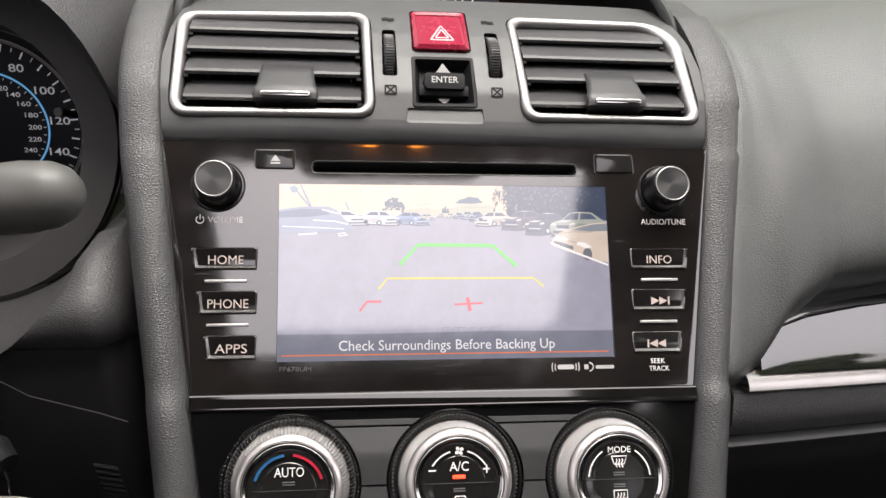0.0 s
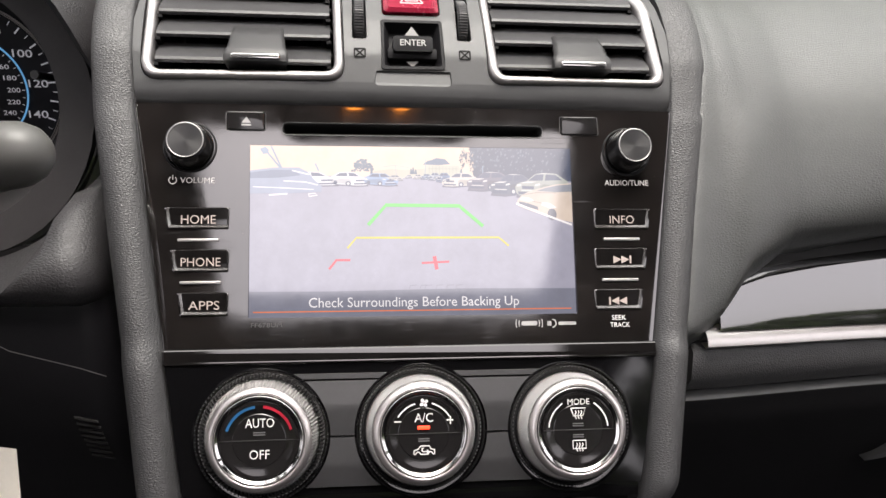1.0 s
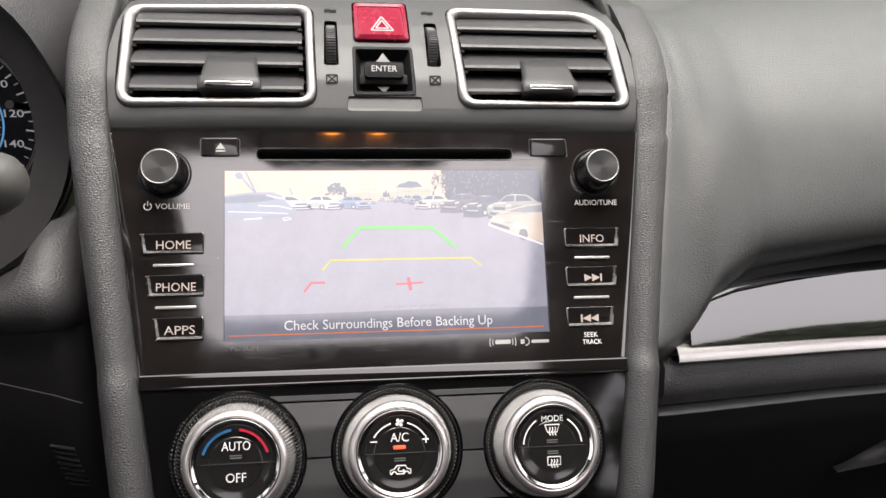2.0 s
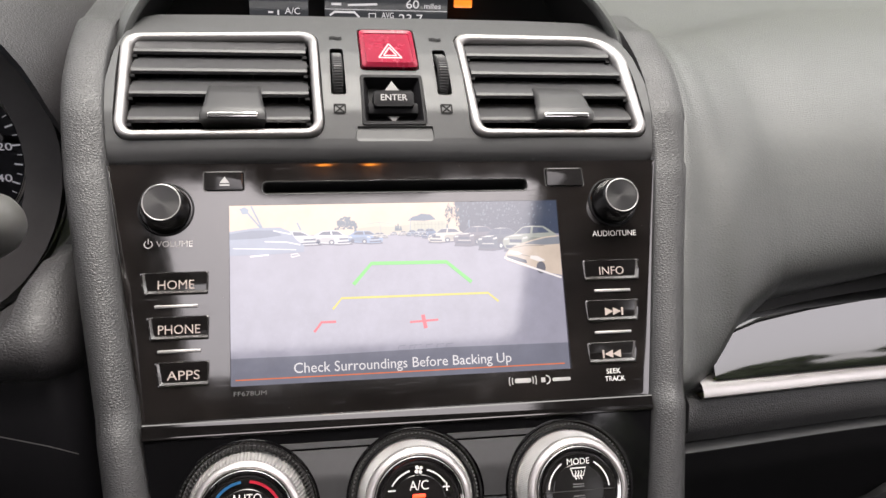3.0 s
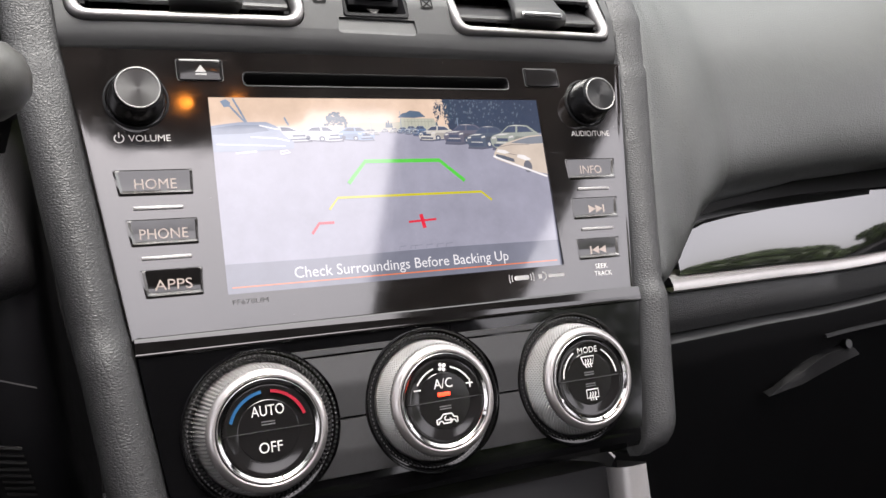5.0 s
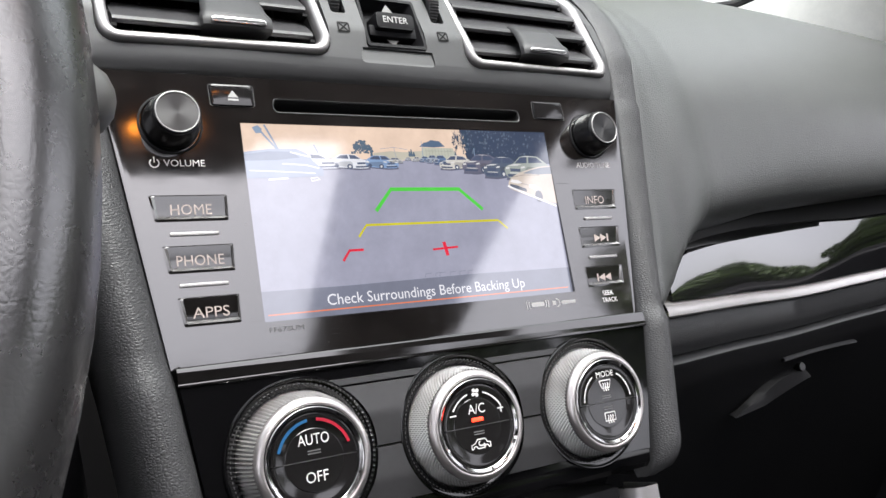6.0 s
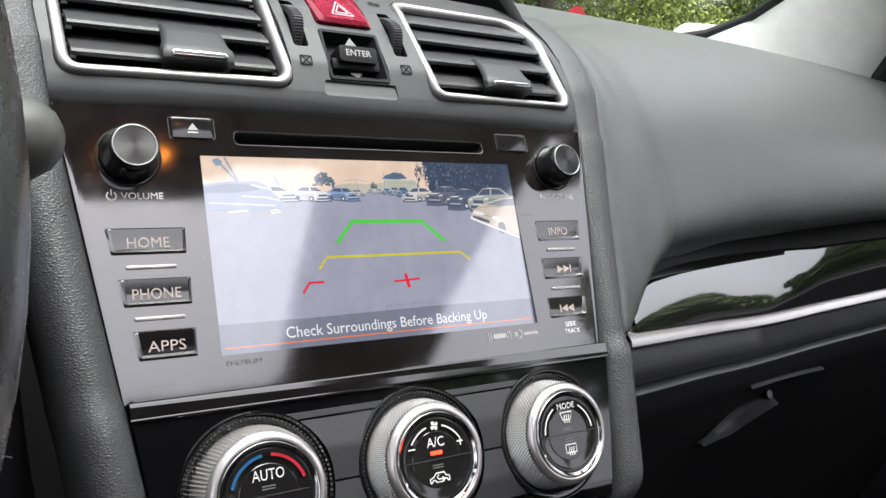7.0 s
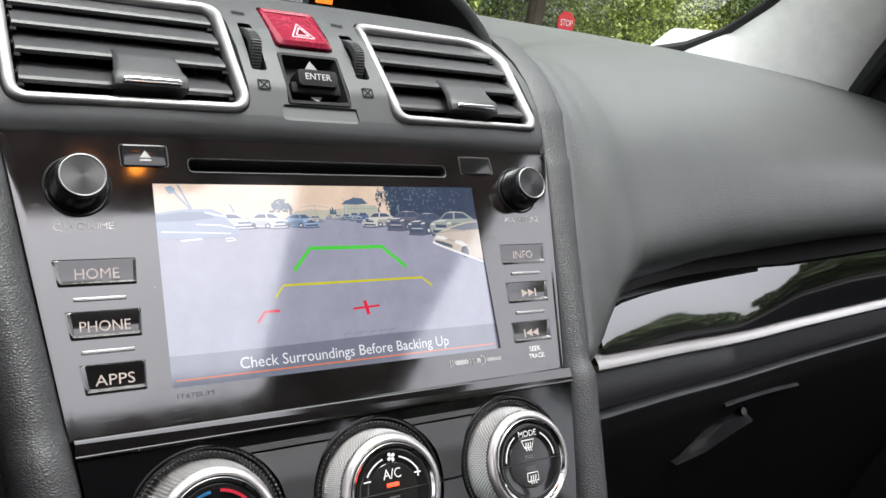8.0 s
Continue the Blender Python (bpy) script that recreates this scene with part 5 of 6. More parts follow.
for pts in ([(51.4, 17.9), (55.6, 17.0), (58.6, 17.4), (56.0, 18.8), (52.4, 19.2)], [(62.0, 15.2), (66.8, 13.4), (69.6, 14.0), (66.0, 16.2), (62.6, 16.6)]):
    shown("headlight", pts, (0.86, 0.86, 0.84), 0.169)
for pts in ([(52.8, 20.3), (60.0, 21.4), (69.6, 21.3)], [(57.6, 17.2), (62.0, 16.2)], [(51.2, 14.9), (59.6, 12.1), (69, 8.9)]):
    part("car_edge", flat_line(bmesh.new(), pts, 0.35, 0.168), lit("screen_car_edge", (0.34, 0.31, 0.28), GLOW), disp)
shown("wheel", [(67.2 + 2.3 * math.cos(a), 10.6 + 3.0 * math.sin(a)) for a in np.linspace(0, 2 * math.pi, 15)[:-1]], (0.16, 0.17, 0.2), 0.169)
for args in ((-12.5, -5.5, 27.0, 29.6, (0.45, 0.45, 0.42)), (-24.0, -8.0, 24.7, 30.6, (0.24, 0.36, 0.55)), (-40.0, -22.0, 24.6, 31.0, (0.72, 0.75, 0.78)), (-61.0, -36.0, 24.6, 31.0, (0.70, 0.74, 0.78))):
    seen_car(*args, flip=True, y=0.235)
shown("near_side", [(-77.5, 31.4), (-66.4, 32.9), (-55, 33.0), (-51.0, 31.2), (-47.6, 27.0), (-44.2, 24.1), (-44.4, 21.3), (-58, 20.6), (-77.5, 20.4)], (0.30, 0.36, 0.47), 0.20, 1.0, "pale blue near car in the picture")
shown("near_glass", [(-77.5, 30.4), (-67, 31.8), (-57, 31.7), (-54, 29.2), (-64, 28.0), (-77.5, 27.6)], (0.17, 0.22, 0.31), 0.19)
for pts, w in (([(-62, 26.5), (-52, 26.0), (-46, 24.6)], 0.5), ([(-68.6, 19.7), (-60.2, 20.3)], 0.7), ([(-50.0, 19.0), (-46.2, 19.7), (-47.4, 20.6), (-50.4, 20.2), (-50.0, 19.0)], 0.5), ([(49.5, 16.0), (59.9, 11.8), (77, 5.4)], 0.9), ([(-58, 31.5), (-50, 29.6)], 0.5), ([(-76, 23.6), (-60, 23.0), (-48, 22.4)], 0.4)):
    part("white_line", flat_line(bmesh.new(), pts, w, 0.165), lit("screen_white", (0.9, 0.9, 0.9), GLOW), disp)
bm = bmesh.new()
for k in range(260):
    z = -22 + 42 * rng.random() ** 1.6
    x, w = rng.uniform(-60, 60), rng.uniform(0.06, 0.16)
    flat_shape(bm, [(x - w * 1.6, z), (x, z - w), (x + w * 1.6, z), (x, z + w)], 0.16)
tagged(part("road_grit", bm, lit("screen_grit", (0.44, 0.45, 0.52), GLOW), disp), kind="stuff")
shown("caption_band", [(-77.5, -37.9), (77.5, -37.9), (77.5, -25.6), (20, -25.2), (-40, -26.0), (-77.5, -25.8)], (0.19, 0.205, 0.26), 0.30, 1.0, "darker band behind the caption")
bm = bmesh.new()
for x in (-3.2, 2.0, 4.2, 9.5, 14.6, 19.0):
    flat_line(bm, [(x, -25.1), (x + 0.3, -23.6), (x + 3.4, -23.4)], 0.3, 0.17)
part("bumper_edge", bm, lit("screen_bumper", (0.24, 0.25, 0.31), GLOW), disp)
bm = flat_line(bmesh.new(), [(-22.4, 5.4), (-13.8, 15.0), (21.4, 14.7), (32.8, 4.8)], 1.7, 0.15)
part("guide_line", bm, lit("screen_green", (0.08, 0.62, 0.06), GLOW), disp, "green guide line")
bm = flat_line(bmesh.new(), [(-32.2, -5.7), (-28.0, -0.7), (40.4, -0.7), (45.2, -4.8)], 1.05, 0.15)
part("guide_line", bm, lit("screen_yellow", (0.6, 0.55, 0.02), GLOW), disp, "yellow guide line")
bm = flat_line(bmesh.new(), [(-40.8, -15.6), (-37.4, -11.3), (-30.9, -11.3)], 1.1, 0.15)
part("guide_line", bm, lit("screen_red", (0.75, 0.02, 0.05), GLOW), disp, "red guide line")
bm = flat_line(bmesh.new(), [(2.8, -12.9), (16.0, -12.3)], 0.95, 0.15)
flat_line(bm, [(8.9, -9.7), (10.0, -16.0)], 1.7, 0.14)
part("cross_mark", bm, lit("screen_red", (0.75, 0.02, 0.05), GLOW), disp, "red cross")
lettering("lettering", "Check Surroundings Before Backing Up", -0.4, -31.9, 0.14, 99.5, 6.0, lit("screen_text", (0.85, 0.86, 0.88), GLOW), disp)
bm = flat_line(bmesh.new(), [(-75.5, -35.3), (75, -35.3)], 0.5, 0.15)
part("orange_line", bm, lit("screen_orange", (0.85, 0.22, 0.08), GLOW), disp)

# ---------------------------------------------------------------- climate controls
# the climate panel stands a little more upright than the radio above it
turn_at = Matrix.Translation((0, -0.015, -0.091))
HVAC = STACK @ turn_at @ pose(0, 0, 0, 3.3) @ turn_at.inverted()
hvac = thing("climate_control", (0, 4, -127), "glossy black climate control panel with three dials", "climate control", where=HVAC)
DIALS = [(-70.5, -91.4), (0.7, -90.7), (70.9, -91.2)]
out = [(-104.0, -118), (104.0, -118)] + [(edge_x(z) - 0.3, z) for z in (-105, -90, -75, -57.5)] + [(-edge_x(z) + 0.3, z) for z in (-57.5, -75, -90, -105)]
bm = plate(bmesh.new(), out, [circle(x, z, 28.9) for x, z in DIALS], lambda x, z: -2.4, 10.0, step=0)
part("faceplate", bm, piano, hvac, "glossy black face")
# ledge on top of it, that catches the sky
rows = []
for x in np.linspace(-113.4, 113.4, 41):
    h = lerp(x, [-113.4, 113.4], [0.8, 3.9])  # the bright bevel widens to one side
    y1 = -3.0 - 0.16 * h
    rows.append([(x, 3.0, -52.6), (x, -1.6, -52.7), (x, -2.6, -52.9), (x, -3.0, -53.4), (x, y1, -53.4 - h), (x, y1 - 0.01 * (5.0 - h), -58.4), (x, y1 - 0.13, -58.8), (x, y1 - 0.1, -59.4), (x, -2.0, -60.2)])
part("ledge", grid(bmesh.new(), rows), key_gloss, hvac, "glossy black ledge", smooth=5)
bm = bmesh.new()
rows = []
for x in np.linspace(-102.5, 102.5, 31):
    rows.append([(x, -3.0, -117.9), (x, -2.9, -120.5), (x, -2.2, -124), (x, 0.0, -126.5), (x, 6.0, -128)])
part("foot", grid(bm, rows), piano, hvac, "glossy black lower edge", smooth=30)
# grey facets between the dials, cut out round their rings
for left, right in ((0, 1), (1, 2)):
    for prof in ([(-2.0, -64.3), (-3.1, -64.6), (-3.3, -66.8), (-2.0, -67.2)], [(-2.0, -67.5), (-3.2, -67.9), (-5.2, -79.2), (-4.4, -92.0), (-2.0, -92.4)], [(-2.0, -92.7), (-4.4, -93.1), (-5.0, -105.4), (-3.5, -114.6), (-2.0, -115.0)]):
        fine = []
        for (y0, z0), (y1, z1) in zip(prof, prof[1:]):
            fine += [(y0 + (y1 - y0) * k / 6, z0 + (z1 - z0) * k / 6) for k in range(6)]
        fine.append(prof[-1])
        rows = []
        for y, z in fine:
            reach = [math.sqrt(max(0.0, 30.3 ** 2 - (z - DIALS[k][1]) ** 2)) for k in (left, right)]
            x0, x1 = DIALS[left][0] + max(reach[0], 2.0), DIALS[right][0] - max(reach[1], 2.0)
            rows.append([(x0 + (x1 - x0) * k / 4, y, z) for k in range(5)])
        part("facet", grid(bmesh.new(), rows), slat_grey, hvac, "satin dark grey facet", smooth=15)


def dial(cx, cz, label, diamond, bars):
    """A climate dial: black well with a dashed ring, knurled conical skirt, satin rim, polished ring and two keys."""
    d = thing("climate_dial", (cx, 0, cz - 30), label, "dial", "climate dials", where=HVAC)
    bm = turned(bmesh.new(), cx, cz, [(30.1, -2.3), (30.1, -3.7), (29.8, -4.1), (29.4, -4.1), (29.1, -3.6), (28.7, -3.2), (26.4, -2.8), (25.6, -2.2), (25.2, 2.0), (25.0, 8.0)], 96, False)
    well = part("well", bm, piano, d, "glossy black well", smooth=30)
    bm = bmesh.new()
    for k in range(96):
        a0, a1 = radians(k * 3.75), radians(k * 3.75 + 2.0)
        quad = [(cx + r * math.cos(a), y, cz + r * math.sin(a)) for r, y, a in ((27.75, -3.12, a0), (27.75, -3.12, a1), (27.3, -3.05, a1), (27.3, -3.05, a0))]
        bm.faces.new([bm.verts.new(q) for q in quad])
    tagged(part("tick_ring", bm, tick_grey, well), kind="stuff")
    # skirt: small pyramids on two dials, ribs along the axis on the other
    n, rows_n = (192, 17) if diamond else (400, 5)
    loops = []
    for j in range(rows_n):
        f = j / (rows_n - 1)
        y, base = 3.0 - 16.3 * f, 25.0 - 2.7 * f
        loop = []
        for i in range(n):
            a = 2 * math.pi * i / n
            if diamond:
                bump = 0.9 if (i + j) % 2 == 0 else 0.0
            else:
                bump = (0.0, 0.7, 1.0, 0.7)[i % 4] * (0.4 if j == rows_n - 1 else 1.0)
            loop.append((cx + (base + bump) * math.cos(a), y, cz + (base + bump) * math.sin(a)))
        loops.append(loop)
    bm = bmesh.new()
    made = [[bm.verts.new(p) for p in loop] for loop in loops]
    for j in range(rows_n - 1):
        for i in range(n):
            k = (i + 1) % n
            a, b, c, e = made[j][i], made[j][k], made[j + 1][k], made[j + 1][i]
            if not diamond:
                bm.faces.new((a, b, c, e))
            elif (i + j) % 2 == 0:
                bm.faces.new((a, b, e)), bm.faces.new((b, c, e))
            else:
                bm.faces.new((a, b, c)), bm.faces.new((a, c, e))
    part("skirt", bm, knurl_metal, d, "knurled metal skirt" if diamond else "ribbed metal skirt", smooth=1)
    bm = turned(bmesh.new(), cx, cz, [(21.8, -12.9), (22.5, -13.3), (22.6, -13.8), (22.3, -14.7), (21.6, -15.5), (20.8, -16.1), (20.0, -16.35), (19.6, -16.2), (19.4, -15.8)], 112, False)
    part("rim", bm, rim_silver, d, "satin metal rim", smooth=50)
    part("groove", turned(bmesh.new(), cx, cz, [(19.5, -16.0), (19.4, -15.2), (19.0, -15.2), (18.95, -15.9)], 96, False), deep_black, d, "dark groove")
    bm = turned(bmesh.new(), cx, cz, [(19.05, -15.6), (18.95, -16.3), (18.6, -16.6), (18.2, -16.4), (17.8, -16.0), (17.5, -15.9), (17.3, -15.6), (17.1, -14.9)], 112, False)
    ring = part("inner_ring", bm, chrome, d, "polished inner ring", smooth=50)
    for a in (55, 130, 205, 280, 335):
        lug = [(cx + r * math.cos(radians(a + o)), y, cz + r * math.sin(radians(a + o))) for r, y, o in ((18.5, -16.55, -2.2), (18.5, -16.55, 2.2), (17.4, -16.1, 1.8), (17.4, -16.1, -1.8))]
        top = [(x, y - 0.35, z) for x, y, z in lug]
        part("clip", rings(bmesh.new(), [lug, top], True), chrome, ring, "tiny bright clip")
    # face: two half-round keys, each with a flat middle and a dished edge
    for top in (1, -1):
        a0, a1 = (0.8, 179.2) if top > 0 else (180.8, 359.2)
        rows = []
        for r, y in ((17.0, -14.2), (16.8, -15.5), (16.2, -15.6), (14.6, -15.25), (12.4, -14.75), (11.4, -14.6), (11.15, -14.75), (6, -14.75), (0.3, -14.75)):
            row = []
            for i in range(33):
                a = radians(a0 + (a1 - a0) * i / 32)
                x, z = r * math.cos(a), r * math.sin(a)
                z = max(z, 0.14) if top > 0 else min(z, -0.14)
                row.append((cx + x, y, cz - 0.3 + z))
            rows.append(row)
        part("key", grid(bmesh.new(), rows), glossy_button, d, "half-round glossy black key", smooth=25)
    part("gap", box(bmesh.new(), cx - 16.8, cx + 16.8, -14.5, -14.0, cz - 1.2, cz + 0.6), deep_black, d, "dark gap between the keys")
    print_lines("split_line", [[(cx - 16.2, cz - 0.12), (cx + 16.2, cz - 0.12)]], -15.3, tick_grey, d, 0.22)
    for k in bars:
        print_lines("lamp_bars", [[(cx - 2.5, cz + k + 0.5), (cx + 2.6, cz + k + 0.5)], [(cx - 2.5, cz + k - 0.5), (cx + 2.6, cz + k - 0.5)]], -14.85, bar_grey, d, 0.5)
    return d


INK_Y = -14.95
d1 = dial(*DIALS[0], "temperature dial with AUTO and OFF keys and a ribbed rim", False, (2.6,))
cx, cz = DIALS[0]
lettering("lettering", "AUTO", cx + 0.2, cz + 7.2, INK_Y, 12.2, 3.9, white_ink, d1)
lettering("lettering", "OFF", cx + 0.2, cz - 6.2, INK_Y, 8.6, 3.9, white_ink, d1)
print_lines("cool_arc", [arc(cx, cz, 14.2, 97, 163, 20)], -15.75, blue_ink, d1, 1.15)
print_lines("warm_arc", [arc(cx, cz, 14.2, 83, 17, 20)], -15.75, red_ink, d1, 1.15)
d2 = dial(*DIALS[1], "fan dial with A/C and recirculation keys and a diamond-knurled rim", True, (-3.0,))
cx, cz = DIALS[1]
lettering("lettering", "A/C", cx + 0.1, cz + 6.7, INK_Y, 8.2, 3.9, white_ink, d2)
part("lamp", box(bmesh.new(), cx - 2.7, cx + 2.7, -15.3, -14.5, cz + 1.6, cz + 3.1, 0.25), red_lamp, d2, "lit orange-red lamp")
print_lines("fan_arc", [arc(cx, cz, 13.4, 106, 148, 14)], -15.6, white_ink, d2, 0.65)
print_lines("fan_arc", [arc(cx, cz, 13.4, 74, 32, 14)], -15.6, white_ink, d2, 0.65)
print_lines("minus_sign", [[(cx - 13.0, cz + 5.2), (cx - 9.9, cz + 5.2)]], -15.2, white_ink, d2, 0.6)
print_lines("plus_sign", [[(cx + 10.2, cz + 5.4), (cx + 13.6, cz + 5.4)], [(cx + 11.9, cz + 3.7), (cx + 11.9, cz + 7.1)]], -15.2, white_ink, d2, 0.6)
bm = bmesh.new()
for k in range(4):
    a = radians(30 + 90 * k)
    blade = [(0.2, -0.2), (1.0, -0.7), (1.9, -0.5), (2.0, 0.4), (1.3, 0.9), (0.5, 0.5)]
    flat_shape(bm, [(cx + 0.2 + x * math.cos(a) - z * math.sin(a), cz + 13.2 + x * math.sin(a) + z * math.cos(a)) for x, z in blade], -15.6)
part("fan_symbol", bm, white_ink, d2)
carline = [(cx - 4.4, cz - 9.2), (cx - 4.4, cz - 7.6), (cx - 2.6, cz - 7.0), (cx - 1.4, cz - 5.6), (cx + 2.4, cz - 5.6), (cx + 3.2, cz - 7.0), (cx + 4.7, cz - 7.3), (cx + 4.7, cz - 9.2), (cx + 3.9, cz - 9.2)]
print_lines("recirculation_symbol", [carline, [(cx - 4.4, cz - 9.2), (cx - 3.6, cz - 9.2)], arc(cx - 2.6, cz - 9.2, 1.0, 180, 0, 8), arc(cx + 2.9, cz - 9.2, 1.0, 180, 0, 8), [(cx - 1.6, cz - 9.2), (cx + 1.9, cz - 9.2)],
                                     arc(cx - 0.1, cz - 7.3, 0.8, 90, 270, 8), [(cx - 0.1, cz - 8.1), (cx + 2.2, cz - 8.1)], [(cx + 1.3, cz - 7.4), (cx + 2.3, cz - 8.1), (cx + 1.3, cz - 8.8)]], INK_Y, white_ink, d2, 0.5)
d3 = dial(*DIALS[2], "air flow dial marked MODE with a diamond-knurled rim", True, (2.0, -3.0))
cx, cz = DIALS[2]
lettering("lettering", "MODE", cx + 0.3, cz + 12.3, -15.5, 10.2, 2.6, white_ink, d3)
print_lines("mode_arc", [arc(cx, cz, 13.7, 122, 175, 14)], -15.6, white_ink, d3, 0.65)
print_lines("mode_arc", [arc(cx, cz, 13.7, 58, 5, 14)], -15.6, white_ink, d3, 0.65)


def heat_symbol(cx, cz, fan):
    frame_line = [(cx - 3.4, cz + 2.0), (cx + 3.4, cz + 2.0), (cx + 2.2, cz - 1.4), (cx - 2.2, cz - 1.4), (cx - 3.4, cz + 2.0)] if fan else [(cx - 3, cz + 2.0), (cx + 3, cz + 2.0), (cx + 3, cz - 1.6), (cx - 3, cz - 1.6), (cx - 3, cz + 2.0)]
    waves = [[(cx + o + 0.35 * math.sin(k * 1.6), cz + 0.9 - k * 0.75) for k in range(6)] for o in (-1.3, 0.0, 1.3)]
    return [frame_line] + waves


print_lines("windscreen_symbol", heat_symbol(cx + 0.2, cz + 7.4, True), INK_Y, white_ink, d3, 0.5)
print_lines("rear_window_symbol", heat_symbol(cx + 0.4, cz - 7.0, False), INK_Y, white_ink, d3, 0.5)

# console below
console = thing("console", (0, 20, -250), "dark centre console with satin silver side trims", "console")
part("shell", box(bmesh.new(), -92, 92, 8, 160, -420, -131, 6), dark_plastic, console)
for s in (-1, 1):
    rows = [[(s * (101 + dx - (z + 133) * -0.06), y, z) for dx, y in ((-16, 6), (-15, -4), (-11, -7), (-3, -7), (0, -3), (0, 20))] for z in np.linspace(-133, -300, 10)]
    part("side_trim", grid(bmesh.new(), rows), silver, console, "satin silver side trim", smooth=50)

# ---------------------------------------------------------------- driver's side
lower = thing("lower_dash", (-250, 60, -150), "dark lower dashboard and knee panel on the driver's side", "dashboard")


def knee_edge(z):
    return lerp(z, [0.78, 0.86, 0.92, 0.98, 1.0, 1.012], [-0.125, -0.134, -0.142, -0.147, -0.151, -0.160])


def under_gauges(x, z):
    """Heights stay below the round end of the instruments."""
    reach = min(max(x + 0.25, 0.0), 0.0899)
    return min(z, 1.036 - math.sqrt(0.09 ** 2 - reach ** 2) + 0.004)


def panel(name, heights, mat, label):
    rows = []
    for y, z in heights:
        e = knee_edge(z)
        row = [(e * 1000 + 1.0, *to_stack(y + 0.10, z)), (e * 1000 + 0.5, *to_stack(y + 0.012, z)), (e * 1000 - 2, *to_stack(y + 0.003, z))]
        for k in range(1, 40):
            x = e - 0.004 - k * 0.006 - max(0, k - 20) * 0.016
            row.append((x * 1000, *to_stack(y - 0.004, under_gauges(x, z))))
        rows.append(row)
    return part(name, grid(bmesh.new(), rows), mat, lower, label, smooth=60)


# the pad's darker tone holds the shade below the instruments
panel("upper_pad", [(0.085, 1.000), (0.045, 1.006), (0.02, 1.002), (0.004, 0.991), (-0.002, 0.985), (-0.003, 0.978), (-0.002, 0.970), (0.003, 0.965)], leather_shaded, "grained pad under the instruments")
panel("knee_panel", [(0.003, 0.966), (0.0018, 0.963), (0.0015, 0.94), (0.0, 0.915), (0.004, 0.89), (0.012, 0.86), (0.03, 0.82), (0.06, 0.7)], knee_plastic, "smooth dark knee panel with a long scratch")
# sensor louvres: raised black bars give the dark of the slots, nothing is recessed
for k in range(0, 8):
    z = 0.904 - 0.0037 * k
    rows = []
    for x in np.linspace(-0.1665 + k * 0.0005, -0.1555 + k * 0.0005, 6):
        zz = z - (x + 0.1665) * 0.3
        rows.append([(x * 1000, *to_stack(lerp(zz, [0.86, 0.89, 0.915], [0.008, 0.0, -0.004]) + o, zz + dz)) for o, dz in ((0.004, 0.0012), (-0.0008, 0.0009), (-0.0012, 0.0), (-0.0008, -0.0007), (0.004, -0.001))])
    part("louvre", grid(bmesh.new(), rows), deep_black, lower, "raised black bar standing in for a dark sensor louvre slot")
rows = []
for x, z in ((-0.215, 0.958), (-0.2, 0.951), (-0.19, 0.944), (-0.175, 0.939), (-0.16, 0.934), (-0.148, 0.929)):
    rows.append([(x * 1000, *to_stack(-0.0045, z)), (x * 1000, *to_stack(-0.0044, z - 0.0007))])
part("scratch", grid(bmesh.new(), rows), grey_ink, lower, "pale scratch")

# instrument cluster
cluster = thing("instrument_cluster", (-252, 120, 30), "instrument cluster with a dark bezel and a round speedometer", "gauges")


def up_plate(bm, outline, holes, y_at, thick):
    """A plate that stands upright in the car: outline in x and height, metres."""
    plate(bm, outline, holes, y_at, thick, step=0)
    for v in bm.verts:
        y, z = to_stack(v.co.y, v.co.z)
        v.co = Vector((v.co.x * 1000, y, z))
    return bm


GX, GZ = -0.2526, 1.0317
ends = [(-0.250 + 0.082 * math.cos(radians(a)) ** (0.8 if a > 0 else 0.95), 1.036 + 0.082 * math.sin(radians(a))) for a in np.linspace(-90, 90, 25)]
far_end = [(-0.48 - 0.083 * math.cos(radians(a)), 1.036 + 0.082 * math.sin(radians(a))) for a in np.linspace(90, -90, 25)]
bezel_loop = ends + far_end
hole = circle(GX + 0.002, GZ + 0.004, 0.0645, 56)
tilt = lambda x, z: 0.098 + 0.25 * (z - 1.036)
bm = up_plate(bmesh.new(), bezel_loop, [hole, circle(-0.47, GZ, 0.064, 40)], tilt, 0.012)
part("bezel", bm, charcoal, cluster, "matt charcoal bezel")
to_v = lambda p, y: (p[0] * 1000, *to_stack(y, p[1]))
bm = rings(bmesh.new(), [[to_v(p, tilt(0, p[1])) for p in hole], [to_v((GX + (p[0] - GX) * 0.82, GZ + (p[1] - GZ) * 0.82), 0.153) for p in hole]])
part("throat", bm, charcoal, cluster)
out_loop = lambda k, y: [to_v((-0.365 + (x + 0.365) * (1 + (k - 1) * 0.45), 1.036 + (z - 1.036) * k), y) for x, z in bezel_loop]
bm = rings(bmesh.new(), [out_loop(1.0, 0.108), out_loop(1.03, 0.10), out_loop(1.04, 0.09)])
part("gap", bm, deep_black, cluster)
hood_loop = lambda k, y: [to_v((-0.365 + (x + 0.365) * (1 + (k - 1) * 0.45), 1.036 + (z - 1.036) * k), y + lerp(z, [1.0, 1.07], [0.05, 0.0])) for x, z in bezel_loop]  # falls back beside the column
bm = rings(bmesh.new(), [hood_loop(1.035, 0.105), hood_loop(1.05, 0.082), hood_loop(1.12, 0.07), hood_loop(1.2, 0.085), hood_loop(1.3, 0.13), hood_loop(1.3, 0.3)])
part("hood", bm, leather_shaded, cluster, "grained hood round the instruments", smooth=60)
gauge_mat = material("gauge_face", (0.012, 0.013, 0.018), 0.5, vary=0.1)
